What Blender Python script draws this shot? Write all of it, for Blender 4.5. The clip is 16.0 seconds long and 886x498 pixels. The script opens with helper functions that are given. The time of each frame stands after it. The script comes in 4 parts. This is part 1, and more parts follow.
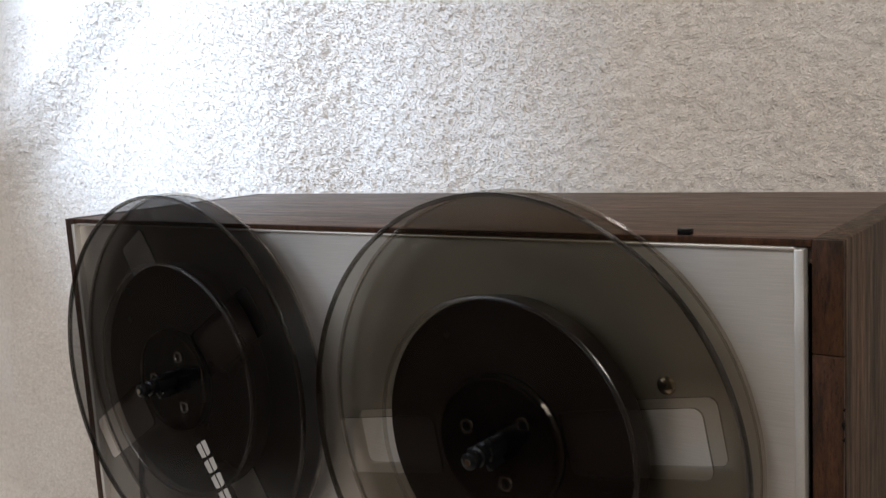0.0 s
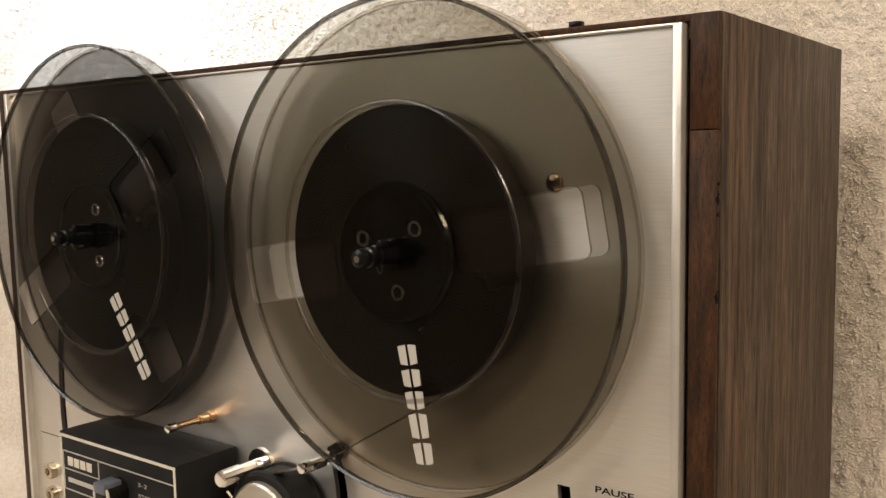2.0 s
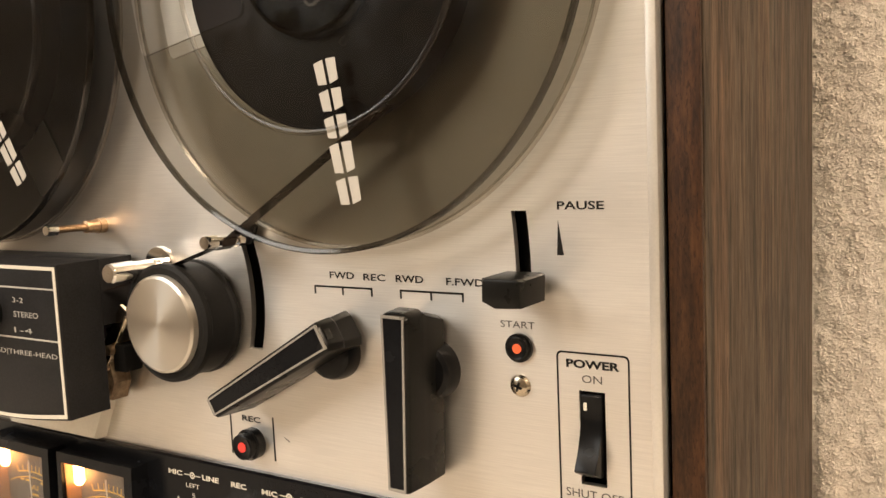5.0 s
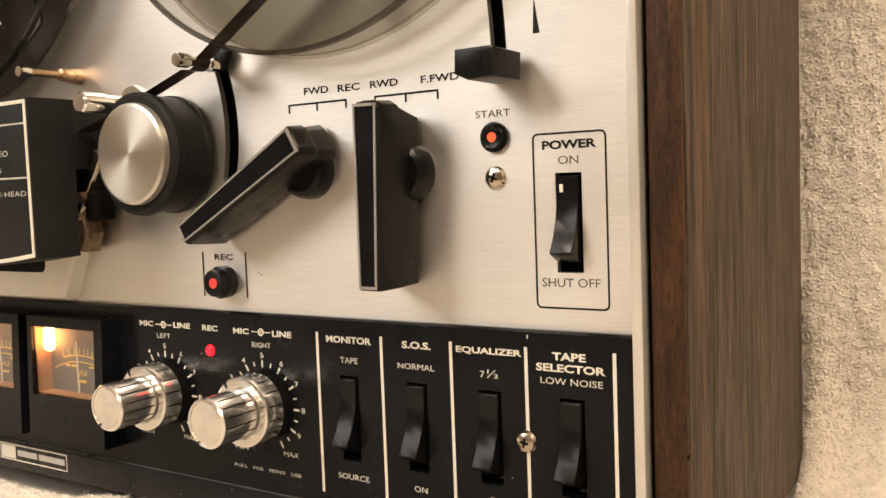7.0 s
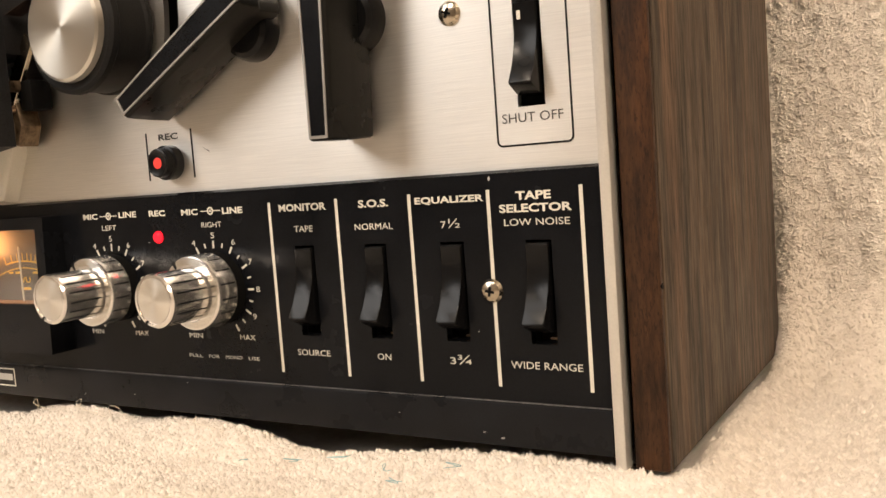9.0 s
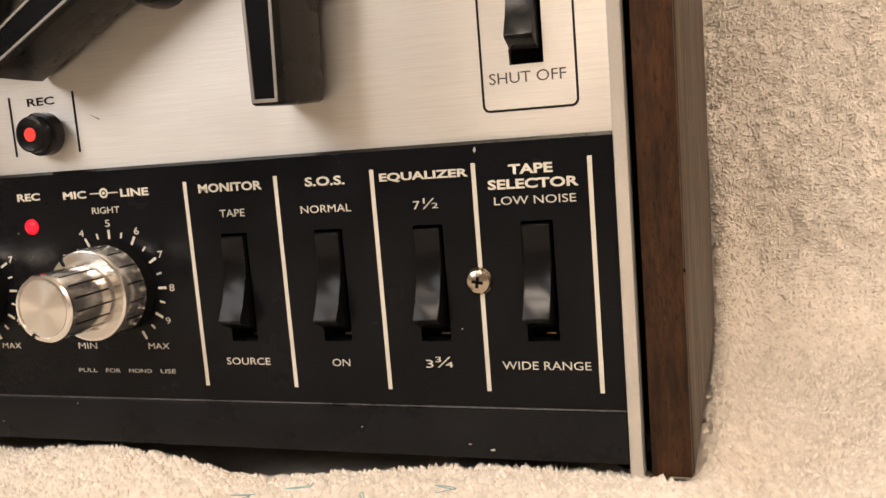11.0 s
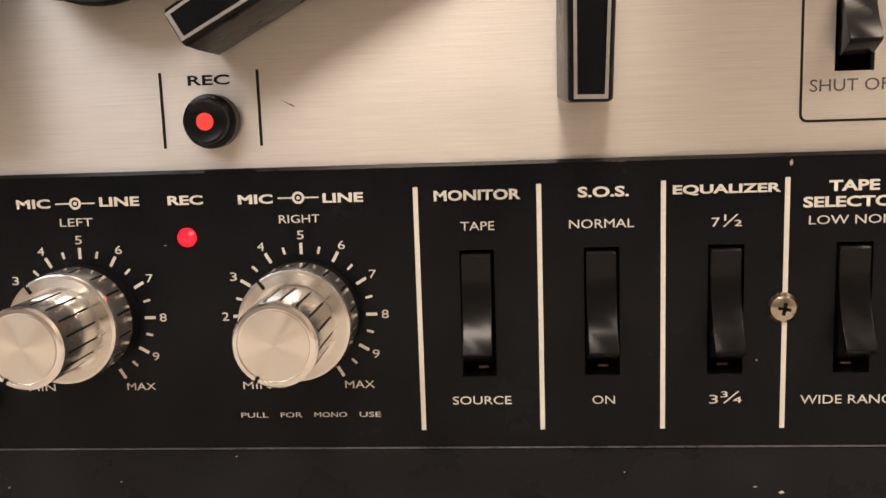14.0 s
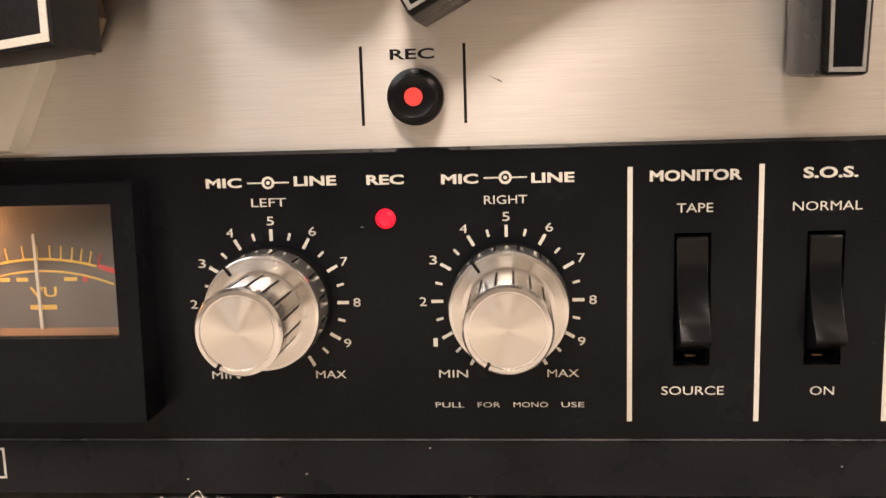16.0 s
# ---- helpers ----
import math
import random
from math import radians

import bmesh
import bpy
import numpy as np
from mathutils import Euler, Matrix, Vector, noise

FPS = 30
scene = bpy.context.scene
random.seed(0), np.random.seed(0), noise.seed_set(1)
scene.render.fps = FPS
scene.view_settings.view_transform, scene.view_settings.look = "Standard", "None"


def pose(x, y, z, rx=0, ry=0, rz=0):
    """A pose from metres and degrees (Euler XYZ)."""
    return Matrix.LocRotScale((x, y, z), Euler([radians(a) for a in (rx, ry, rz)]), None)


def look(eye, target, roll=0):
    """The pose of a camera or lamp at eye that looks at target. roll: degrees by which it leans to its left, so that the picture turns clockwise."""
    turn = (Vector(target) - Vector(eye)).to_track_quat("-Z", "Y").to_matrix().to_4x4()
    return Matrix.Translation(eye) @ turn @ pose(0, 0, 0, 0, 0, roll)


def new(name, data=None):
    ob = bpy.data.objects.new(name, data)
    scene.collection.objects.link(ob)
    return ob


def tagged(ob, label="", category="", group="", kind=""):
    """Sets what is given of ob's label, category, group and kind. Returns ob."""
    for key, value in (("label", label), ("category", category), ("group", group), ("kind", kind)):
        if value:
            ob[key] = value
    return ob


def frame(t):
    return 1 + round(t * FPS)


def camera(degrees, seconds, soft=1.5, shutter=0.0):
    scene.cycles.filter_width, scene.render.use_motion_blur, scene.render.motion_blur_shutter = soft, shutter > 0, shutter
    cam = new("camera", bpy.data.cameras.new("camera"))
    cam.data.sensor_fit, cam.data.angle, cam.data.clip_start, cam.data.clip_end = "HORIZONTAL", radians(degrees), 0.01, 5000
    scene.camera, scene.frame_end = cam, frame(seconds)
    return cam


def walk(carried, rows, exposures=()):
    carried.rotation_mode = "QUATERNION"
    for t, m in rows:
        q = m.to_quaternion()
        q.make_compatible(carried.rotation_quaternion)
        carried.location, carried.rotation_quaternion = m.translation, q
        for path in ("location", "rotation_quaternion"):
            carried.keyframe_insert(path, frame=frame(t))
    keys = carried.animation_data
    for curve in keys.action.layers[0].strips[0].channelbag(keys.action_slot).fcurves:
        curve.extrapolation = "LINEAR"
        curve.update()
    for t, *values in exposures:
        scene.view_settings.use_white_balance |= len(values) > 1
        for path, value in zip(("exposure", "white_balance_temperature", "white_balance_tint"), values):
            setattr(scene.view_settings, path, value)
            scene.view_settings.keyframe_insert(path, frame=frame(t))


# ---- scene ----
cam = camera(52.5, 16.0)
PATH = [
    (0, (0.06988, -0.26643, 0.35867), (-0.17250, 0.04695, 0.30349), -3.546),
    (0.5, (0.08551, -0.25938, 0.34191), (-0.16280, 0.04836, 0.28159), -3.191),
    (1, (0.09349, -0.25700, 0.31338), (-0.15307, 0.05447, 0.26658), -1.723),
    (1.5, (0.09736, -0.25941, 0.29787), (-0.14628, 0.05423, 0.25016), -1.553),
    (2, (0.09864, -0.25810, 0.28028), (-0.13942, 0.06054, 0.23793), -1.125),
    (2.2, (0.09836, -0.25395, 0.27233), (-0.13777, 0.06649, 0.23283), -1.080),
    (2.5, (0.09226, -0.25187, 0.26168), (-0.13737, 0.07384, 0.22727), -1.133),
    (3, (0.09252, -0.24169, 0.24022), (-0.13607, 0.08508, 0.20912), -1.717),
    (3.5, (0.08337, -0.23143, 0.21924), (-0.14395, 0.09629, 0.18879), -2.270),
    (4, (0.07361, -0.22430, 0.20393), (-0.15041, 0.10518, 0.16857), -2.558),
    (4.5, (0.06938, -0.22673, 0.18930), (-0.14765, 0.10724, 0.15243), -2.387),
    (4.7, (0.07082, -0.22534, 0.18852), (-0.14476, 0.10882, 0.14534), -2.578),
    (6.8, (0.07541, -0.22038, 0.12035), (-0.13816, 0.11673, 0.09298), -1.798),
    (7, (0.07580, -0.21999, 0.11570), (-0.13923, 0.11615, 0.08796), -2.107),
    (7.5, (0.07430, -0.21362, 0.10619), (-0.14121, 0.12212, 0.07724), -2.573),
    (8, (0.07434, -0.20994, 0.09394), (-0.13784, 0.12774, 0.06313), -3.076),
    (8.5, (0.07000, -0.20886, 0.08042), (-0.13833, 0.13102, 0.04768), -3.701),
    (9, (0.07134, -0.20975, 0.07695), (-0.13278, 0.13245, 0.04186), -4.206),
    (9.5, (0.05333, -0.20463, 0.07628), (-0.13833, 0.14401, 0.03490), -4.535),
    (9.7, (0.04944, -0.20326, 0.07295), (-0.13625, 0.14875, 0.03283), -4.230),
    (11.8, (-0.01817, -0.19022, 0.08273), (-0.09388, 0.19750, 0.01997), -3.572),
    (12, (-0.03008, -0.19068, 0.08208), (-0.09087, 0.20008, 0.02204), -2.861),
    (12.5, (-0.04882, -0.18958, 0.08687), (-0.08980, 0.20373, 0.02665), -2.210),
    (13, (-0.06441, -0.19290, 0.08668), (-0.09596, 0.20145, 0.02758), -2.171),
    (13.5, (-0.07767, -0.18954, 0.08683), (-0.11073, 0.20406, 0.02372), -2.139),
    (14, (-0.09237, -0.18604, 0.08630), (-0.12367, 0.20805, 0.02541), -1.943),
    (14.5, (-0.09759, -0.18466, 0.08530), (-0.12923, 0.20883, 0.02081), -2.081),
    (15, (-0.10781, -0.18415, 0.08262), (-0.13803, 0.21025, 0.02313), -2.173),
    (15.5, (-0.11778, -0.18334, 0.08358), (-0.15018, 0.21067, 0.02268), -2.288),
    (16, (-0.13478, -0.18161, 0.08313), (-0.16743, 0.21230, 0.02172), -1.687),
]
EXPOSURES = [(0.0, -0.9, 5150, 10), (1.0, -0.70, 5600, 10), (2.0, -0.15, 6100, 10), (3.0, 0.30, 6350, 10), (4.5, 0.44, 6400, 11), (7.0, 0.45, 6350, 12), (9.5, 0.34, 6150, 13), (12.0, 0.22, 6050, 15), (14.0, 0.2, 6000, 16), (16.0, 0.46, 5950, 17)]
walk(cam, [(t, look(eye, target, roll)) for t, eye, target, roll in PATH], EXPOSURES)

# ---- world and lamps ----
world = bpy.data.worlds.new("room_dark")
scene.world = world
world.use_nodes = True
world.node_tree.nodes["Background"].inputs[0].default_value = (0.9, 0.85, 0.78, 1)
world.node_tree.nodes["Background"].inputs[1].default_value = 0.05


def area_lamp(name, eye, target, size, watts, colour):
    data = bpy.data.lights.new(name, "AREA")
    data.shape, data.size, data.energy, data.color = "DISK", size, watts, colour
    ob = new(name, data)
    ob.matrix_world = look(eye, target)
    return ob


KEY_W, TOP_W, SIDE_W, SPOT_W = 11.0, 26.0, 26.0, 185.0
area_lamp("room_lamp", (-1.12, -1.15, 1.05), (-0.18, 0.0, 0.15), 1.00, KEY_W, (1.0, 0.94, 0.84))
area_lamp("ceiling_lamp", (-0.22, -1.50, 1.60), (-0.12, 0.0, 0.1), 0.60, TOP_W, (1.0, 0.82, 0.62))
# unseen fill added at the right to brighten towel and veneered side
area_lamp("right_fill_light", (1.25, -0.95, 1.50), (0.0, 0.0, 0.1), 0.55, SIDE_W, (1.0, 0.78, 0.55))
# unseen bluish spot added from the left for daylight on the hung towel
spot_data = bpy.data.lights.new("daylight_spot", "SPOT")
spot_data.energy, spot_data.color, spot_data.spot_size, spot_data.spot_blend = SPOT_W, (0.86, 0.94, 1.0), radians(36), 1.0
spot_data.shadow_soft_size = 0.04
spot_lamp = new("daylight_spot", spot_data)
spot_lamp.matrix_world = look((-0.95, -0.42, 1.05), (-0.57, 0.17, 0.50))


# ---- materials ----
def shader(name):
    m = bpy.data.materials.new(name)
    m.use_nodes = True
    nt = m.node_tree
    b = nt.nodes["Principled BSDF"]
    return m, nt, b


def coords(nt, scale=(1, 1, 1), kind="Object"):
    tc, mp = nt.nodes.new("ShaderNodeTexCoord"), nt.nodes.new("ShaderNodeMapping")
    mp.inputs["Scale"].default_value = scale
    nt.links.new(tc.outputs[kind], mp.inputs["Vector"])
    return mp.outputs["Vector"]


def noise_tex(nt, vec, scale, detail=3.0, rough=0.55):
    n = nt.nodes.new("ShaderNodeTexNoise")
    n.inputs["Scale"].default_value, n.inputs["Detail"].default_value, n.inputs["Roughness"].default_value = scale, detail, rough
    nt.links.new(vec, n.inputs["Vector"])
    return n.outputs["Fac"]


def ramp(nt, fac, stops):
    r = nt.nodes.new("ShaderNodeValToRGB")
    while len(r.color_ramp.elements) < len(stops):
        r.color_ramp.elements.new(0.5)
    for e, (p, c) in zip(r.color_ramp.elements, stops):
        e.position, e.color = p, (*c, 1)
    nt.links.new(fac, r.inputs["Fac"])
    return r.outputs["Color"]


def span(nt, fac, lo, hi, a=0.3, b=0.7):
    m = nt.nodes.new("ShaderNodeMapRange")
    for k, v in (("From Min", a), ("From Max", b), ("To Min", lo), ("To Max", hi)):
        m.inputs[k].default_value = v
    nt.links.new(fac, m.inputs["Value"])
    return m.outputs["Result"]


def bump(nt, b, height, strength, distance):
    n = nt.nodes.new("ShaderNodeBump")
    n.inputs["Strength"].default_value, n.inputs["Distance"].default_value = strength, distance
    nt.links.new(height, n.inputs["Height"])
    nt.links.new(n.outputs["Normal"], b.inputs["Normal"])


def plain(name, colour, rough, metal=0.0, grain=1500.0, vary=0.12, rough_vary=0.06, relief=0.0, scuff=60.0, spec=0.10):
    """Painted, moulded or turned material with fine grain and larger uneven patches."""
    m, nt, b = shader(name)
    v = coords(nt)
    fine, broad = noise_tex(nt, v, grain, 2), noise_tex(nt, v, scuff, 4)
    mix = nt.nodes.new("ShaderNodeMath")
    mix.operation = "ADD"
    nt.links.new(fine, mix.inputs[0])
    nt.links.new(broad, mix.inputs[1])
    lo, hi = [tuple(max(0.0, c * (1 + s * vary)) for c in colour) for s in (-1, 1)]
    half = nt.nodes.new("ShaderNodeMath")
    half.operation = "MULTIPLY"
    half.inputs[1].default_value = 0.5
    nt.links.new(mix.outputs[0], half.inputs[0])
    nt.links.new(ramp(nt, half.outputs[0], [(0.35, lo), (0.65, hi)]), b.inputs["Base Color"])
    nt.links.new(span(nt, broad, max(0.02, rough - rough_vary), rough + rough_vary), b.inputs["Roughness"])
    b.inputs["Metallic"].default_value = metal
    if relief:
        bump(nt, b, fine, 0.5, relief)
    if metal == 0 and max(colour) < 0.05:
        b.inputs["Specular IOR Level"].default_value = spec
    return m


def make_brushed(name, colour, rough, metal=1.0, aniso=0.75, radial=False):
    m, nt, b = shader(name)
    v = coords(nt, (55, 55, 3000)) if not radial else coords(nt)
    streak = noise_tex(nt, v, 1.0, 3, 0.7)
    broad = noise_tex(nt, coords(nt), 25.0, 3)
    lo, hi = [tuple(min(1.0, c * s) for c in colour) for s in (0.88, 1.06)]
    nt.links.new(ramp(nt, streak, [(0.25, lo), (0.75, hi)]), b.inputs["Base Color"])
    nt.links.new(span(nt, broad, rough - 0.04, rough + 0.05), b.inputs["Roughness"])
    b.inputs["Metallic"].default_value = metal
    b.inputs["Anisotropic"].default_value = aniso
    t = nt.nodes.new("ShaderNodeTangent")
    t.direction_type, t.axis = "RADIAL", "Y" if radial else "Z"
    nt.links.new(t.outputs[0], b.inputs["Tangent"])
    b.inputs["Anisotropic Rotation"].default_value = 0.25
    if not radial:
        bump(nt, b, streak, 0.24, 0.00015)
    return m


def make_wood(name, dark, light, along, grain, rough, pores=0.5, warm=0.6, short=1.0):
    """Veneer: along is the grain's axis (0, 1, 2), grain its fineness across. Broad tinted bands, finer streaks and dark pores."""
    m, nt, b = shader(name)

    def streak(across, length, detail=4, rgh=0.6):
        sc = [across] * 3
        sc[along] = length * short
        return noise_tex(nt, coords(nt, tuple(sc)), 1.0, detail, rgh)

    def times(a, b2, fac):
        mx = nt.nodes.new("ShaderNodeMix")
        mx.data_type, mx.blend_type = "RGBA", "MULTIPLY"
        mx.inputs["Factor"].default_value = fac
        nt.links.new(a, mx.inputs["A"])
        nt.links.new(b2, mx.inputs["B"])
        return mx.outputs["Result"]

    bands, mid = streak(grain * 0.30, 3.0, 2), streak(grain, 16.0, 4)
    fine, pore = streak(grain * 2.6, 60.0, 3, 0.7), streak(grain * 4.0, 110.0, 2, 0.6)
    half = tuple((p + q) / 2 for p, q in zip(dark, light))
    col = ramp(nt, mid, [(0.32, dark), (0.50, half), (0.66, light)])
    col = times(col, ramp(nt, bands, [(0.36, (0.62, 0.66, 0.66)), (0.50, (0.95, 0.90, 0.84)), (0.62, (1.25, 1.0, 0.82))]), warm)
    col = times(col, ramp(nt, fine, [(0.36, (0.5, 0.5, 0.52)), (0.58, (1.1, 1.08, 1.05))]), pores)
    col = times(col, ramp(nt, pore, [(0.34, (0.25, 0.23, 0.22)), (0.42, (1, 1, 1))]), pores)
    nt.links.new(col, b.inputs["Base Color"])
    nt.links.new(span(nt, fine, rough + 0.1, rough - 0.08), b.inputs["Roughness"])
    b.inputs["Specular IOR Level"].default_value = 0.22
    bump(nt, b, pore, 0.35, 0.0003)
    return m


def make_clear(name, tint, gloss=0.04, rough=0.04, dust=0.0):
    """Clear or smoked sheet: tinted straight-through light, with a gloss that rises towards grazing views."""
    m = bpy.data.materials.new(name)
    m.use_nodes = True
    nt = m.node_tree
    nt.nodes.clear()
    out, mx = nt.nodes.new("ShaderNodeOutputMaterial"), nt.nodes.new("ShaderNodeMixShader")
    tr, gl, lw = nt.nodes.new("ShaderNodeBsdfTransparent"), nt.nodes.new("ShaderNodeBsdfGlossy"), nt.nodes.new("ShaderNodeLayerWeight")
    tr.inputs["Color"].default_value = (*tint, 1)
    lw.inputs["Blend"].default_value = 0.5
    power = nt.nodes.new("ShaderNodeMath")
    power.operation, power.inputs[1].default_value = "POWER", 5.0
    nt.links.new(lw.outputs["Facing"], power.inputs[0])
    nt.links.new(span(nt, power.outputs[0], gloss, 0.7, 0.0, 1.0), mx.inputs[0])
    nt.links.new(span(nt, noise_tex(nt, coords(nt), 90.0, 4), rough * 0.5, rough * 2.5), gl.inputs["Roughness"])
    nt.links.new(tr.outputs[0], mx.inputs[1])
    nt.links.new(gl.outputs[0], mx.inputs[2])
    last = mx
    if dust:
        haze, last = nt.nodes.new("ShaderNodeBsdfDiffuse"), nt.nodes.new("ShaderNodeMixShader")
        haze.inputs["Color"].default_value = (0.5, 0.49, 0.47, 1)
        nt.links.new(span(nt, noise_tex(nt, coords(nt), 45.0, 5), dust * 0.6, dust * 1.5), last.inputs[0])
        nt.links.new(mx.outputs[0], last.inputs[1])
        nt.links.new(haze.outputs[0], last.inputs[2])
    nt.links.new(last.outputs[0], out.inputs["Surface"])
    return m


def make_glow(name, colour, strength):
    m, nt, b = shader(name)
    b.inputs["Base Color"].default_value = (*colour, 1)
    b.inputs["Emission Color"].default_value = (*colour, 1)
    b.inputs["Emission Strength"].default_value = strength
    b.inputs["Roughness"].default_value = 0.25
    return m


def make_towel(name):
    m, nt, b = shader(name)
    v = coords(nt)
    warp = nt.nodes.new("ShaderNodeTexNoise")
    warp.inputs["Scale"].default_value = 260.0
    nt.links.new(v, warp.inputs["Vector"])
    bend = nt.nodes.new("ShaderNodeVectorMath")
    bend.operation = "MULTIPLY_ADD"
    bend.inputs[1].default_value = (0.006, 0.006, 0.006)
    nt.links.new(warp.outputs["Color"], bend.inputs[0])
    nt.links.new(v, bend.inputs[2])
    cells = nt.nodes.new("ShaderNodeTexVoronoi")
    cells.feature, cells.inputs["Scale"].default_value = "SMOOTH_F1", 330.0
    nt.links.new(bend.outputs[0], cells.inputs["Vector"])
    fuzz, broad = noise_tex(nt, v, 620.0, 5, 0.75), noise_tex(nt, v, 14.0, 3)
    mx = nt.nodes.new("ShaderNodeMix")
    mx.data_type, mx.blend_type = "RGBA", "MULTIPLY"
    mx.inputs["Factor"].default_value = 0.8
    nt.links.new(ramp(nt, cells.outputs["Distance"], [(0.15, (0.82, 0.785, 0.73)), (0.75, (0.70, 0.66, 0.60))]), mx.inputs["A"])
    nt.links.new(ramp(nt, broad, [(0.3, (0.92, 0.89, 0.86)), (0.7, (1, 1, 1))]), mx.inputs["B"])
    yarn, each = nt.nodes.new("ShaderNodeNewGeometry"), nt.nodes.new("ShaderNodeMix")
    each.data_type, each.blend_type = "RGBA", "MULTIPLY"
    each.inputs["Factor"].default_value = 1.0
    nt.links.new(mx.outputs["Result"], each.inputs["A"])
    nt.links.new(ramp(nt, yarn.outputs["Random Per Island"], [(0.0, (0.84, 0.82, 0.79)), (1.0, (1.06, 1.05, 1.04))]), each.inputs["B"])
    nt.links.new(each.outputs["Result"], b.inputs["Base Color"])
    b.inputs["Roughness"].default_value = 0.95
    b.inputs["Sheen Weight"].default_value = 0.15
    b.inputs["Specular IOR Level"].default_value = 0.1
    bump(nt, b, fuzz, 0.6, 0.0012)
    return m


ALU = make_brushed("brushed_aluminium", (0.78, 0.755, 0.71), 0.35, 0.90, 0.78)
ALU_TRIM = plain("satin_aluminium", (0.66, 0.645, 0.61), 0.36, 0.65, vary=0.05)
ALU_SPUN = make_brushed("spun_aluminium", (0.76, 0.74, 0.69), 0.23, 1.0, 0.92, True)
KNOB_ALU = plain("polished_aluminium", (0.88, 0.86, 0.83), 0.20, 0.95, grain=3000, vary=0.04, rough_vary=0.02)
ALU_CAP = make_brushed("dull_spun_aluminium", (0.62, 0.595, 0.54), 0.34, 0.95, 0.8, True)
DULL_SILVER = plain("dull_silver_paint", (0.36, 0.35, 0.33), 0.32, 0.5)
CHROME = plain("chrome", (0.80, 0.79, 0.77), 0.12, 1.0, vary=0.05, rough_vary=0.04)
NICKEL = plain("nickel_screw", (0.50, 0.44, 0.35), 0.20, 1.0, vary=0.15)
BRASS = plain("worn_brass", (0.55, 0.38, 0.24), 0.32, 1.0, vary=0.3)
RUST = plain("oily_steel", (0.17, 0.125, 0.08), 0.40, 0.8, grain=500, vary=0.6, scuff=200)
BLACK_PAINT = plain("black_satin_paint", (0.0052, 0.0057, 0.0070), 0.24, 0.0, vary=0.25, rough_vary=0.04, relief=0.00002, spec=0.13)
# panel black made lighter: the towel's reflection is put into the colour
KICK_LIT = plain("black_paint_lit", (0.0082, 0.0088, 0.0104), 0.30, 0.0, vary=0.3, relief=0.00003, spec=0.17)
LIP_PAINT = plain("glossy_black_edge", (0.006, 0.006, 0.007), 0.14, 0.0, vary=0.2, rough_vary=0.04, spec=0.6)
# grey that paints the highlight caught by the panel's lower edge
SEAM_HIGHLIGHT = plain("seam_highlight_grey", (0.09, 0.09, 0.092), 0.30, 0.2, grain=600, vary=0.6)
BLACK_COVER = plain("black_crackle_cover", (0.016, 0.016, 0.017), 0.45, 0.0, vary=0.3, relief=0.00006)
BLACK_PLASTIC = plain("black_plastic", (0.0045, 0.0046, 0.005), 0.24, 0.0, vary=0.15, rough_vary=0.04, spec=0.20)
GREY_PLASTIC = plain("dark_grey_plastic", (0.0065, 0.0066, 0.0062), 0.30, 0.0, vary=0.3, spec=0.17)
BLUE_GREY = plain("slate_plastic", (0.10, 0.115, 0.15), 0.35, 0.0)
VOID = plain("black_recess", (0.004, 0.004, 0.004), 0.7, 0.0)
RUBBER = plain("black_rubber", (0.012, 0.012, 0.012), 0.5, 0.0, vary=0.3)
INK_BLACK = plain("black_ink", (0.013, 0.013, 0.013), 0.5, 0.0)
INK_GREY = plain("thin_black_ink", (0.075, 0.07, 0.06), 0.5, 0.0)
INK_CREAM = plain("cream_ink", (0.60, 0.575, 0.50), 0.5, 0.0, vary=0.08)
INK_DIM = plain("dull_cream_ink", (0.42, 0.41, 0.38), 0.5, 0.0, vary=0.12)
CREAM_PLASTIC = plain("ivory_plastic", (0.80, 0.77, 0.68), 0.35, 0.0, vary=0.05)
REEL_WHITE = plain("white_hot_foil", (0.44, 0.43, 0.40), 0.4, 0.0, vary=0.05)
TAPE = plain("brown_tape", (0.030, 0.020, 0.016), 0.25, 0.0, grain=4000, vary=0.4)
PACK = make_brushed("wound_tape", (0.0065, 0.0046, 0.0038), 0.30, 0.0, 0.8, True)
PACK.node_tree.nodes["Principled BSDF"].inputs["Specular IOR Level"].default_value = 0.22
HUB = make_clear("smoked_hub", (0.20, 0.19, 0.18), 0.05, 0.10)
SMOKE = make_clear("smoked_plastic", (0.62, 0.602, 0.555), 0.026, 0.10, 0.0018)
# left reel's copy, tinted darker for the oblique view and dim plate behind
SMOKE_SHADED = make_clear("shaded_smoked_plastic", (0.345, 0.34, 0.335), 0.028, 0.10, 0.003)
METER_GLASS = make_clear("meter_window", (0.95, 0.95, 0.94), 0.04, 0.03)
DIAL = plain("grey_dial_card", (0.125, 0.118, 0.112), 0.6, 0.0)
YELLOW = plain("yellow_scale_ink", (0.75, 0.50, 0.10), 0.5, 0.0)
RED_INK = plain("red_scale_ink", (0.62, 0.05, 0.05), 0.5, 0.0)
BULB = make_glow("meter_bulb", (1.0, 0.44, 0.13), 22.0)
CASE_INNER = plain("brown_meter_case", (0.30, 0.17, 0.09), 0.5, 0.0)
LED_RED = make_glow("red_lamp_lens", (1.0, 0.008, 0.02), 1.0)
RED_DOT = plain("red_dot", (0.75, 0.05, 0.04), 0.4, 0.0)
ORANGE_DOT = plain("orange_dot", (0.85, 0.13, 0.045), 0.4, 0.0)
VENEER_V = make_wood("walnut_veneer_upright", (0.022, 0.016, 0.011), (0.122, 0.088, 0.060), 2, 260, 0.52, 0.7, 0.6)
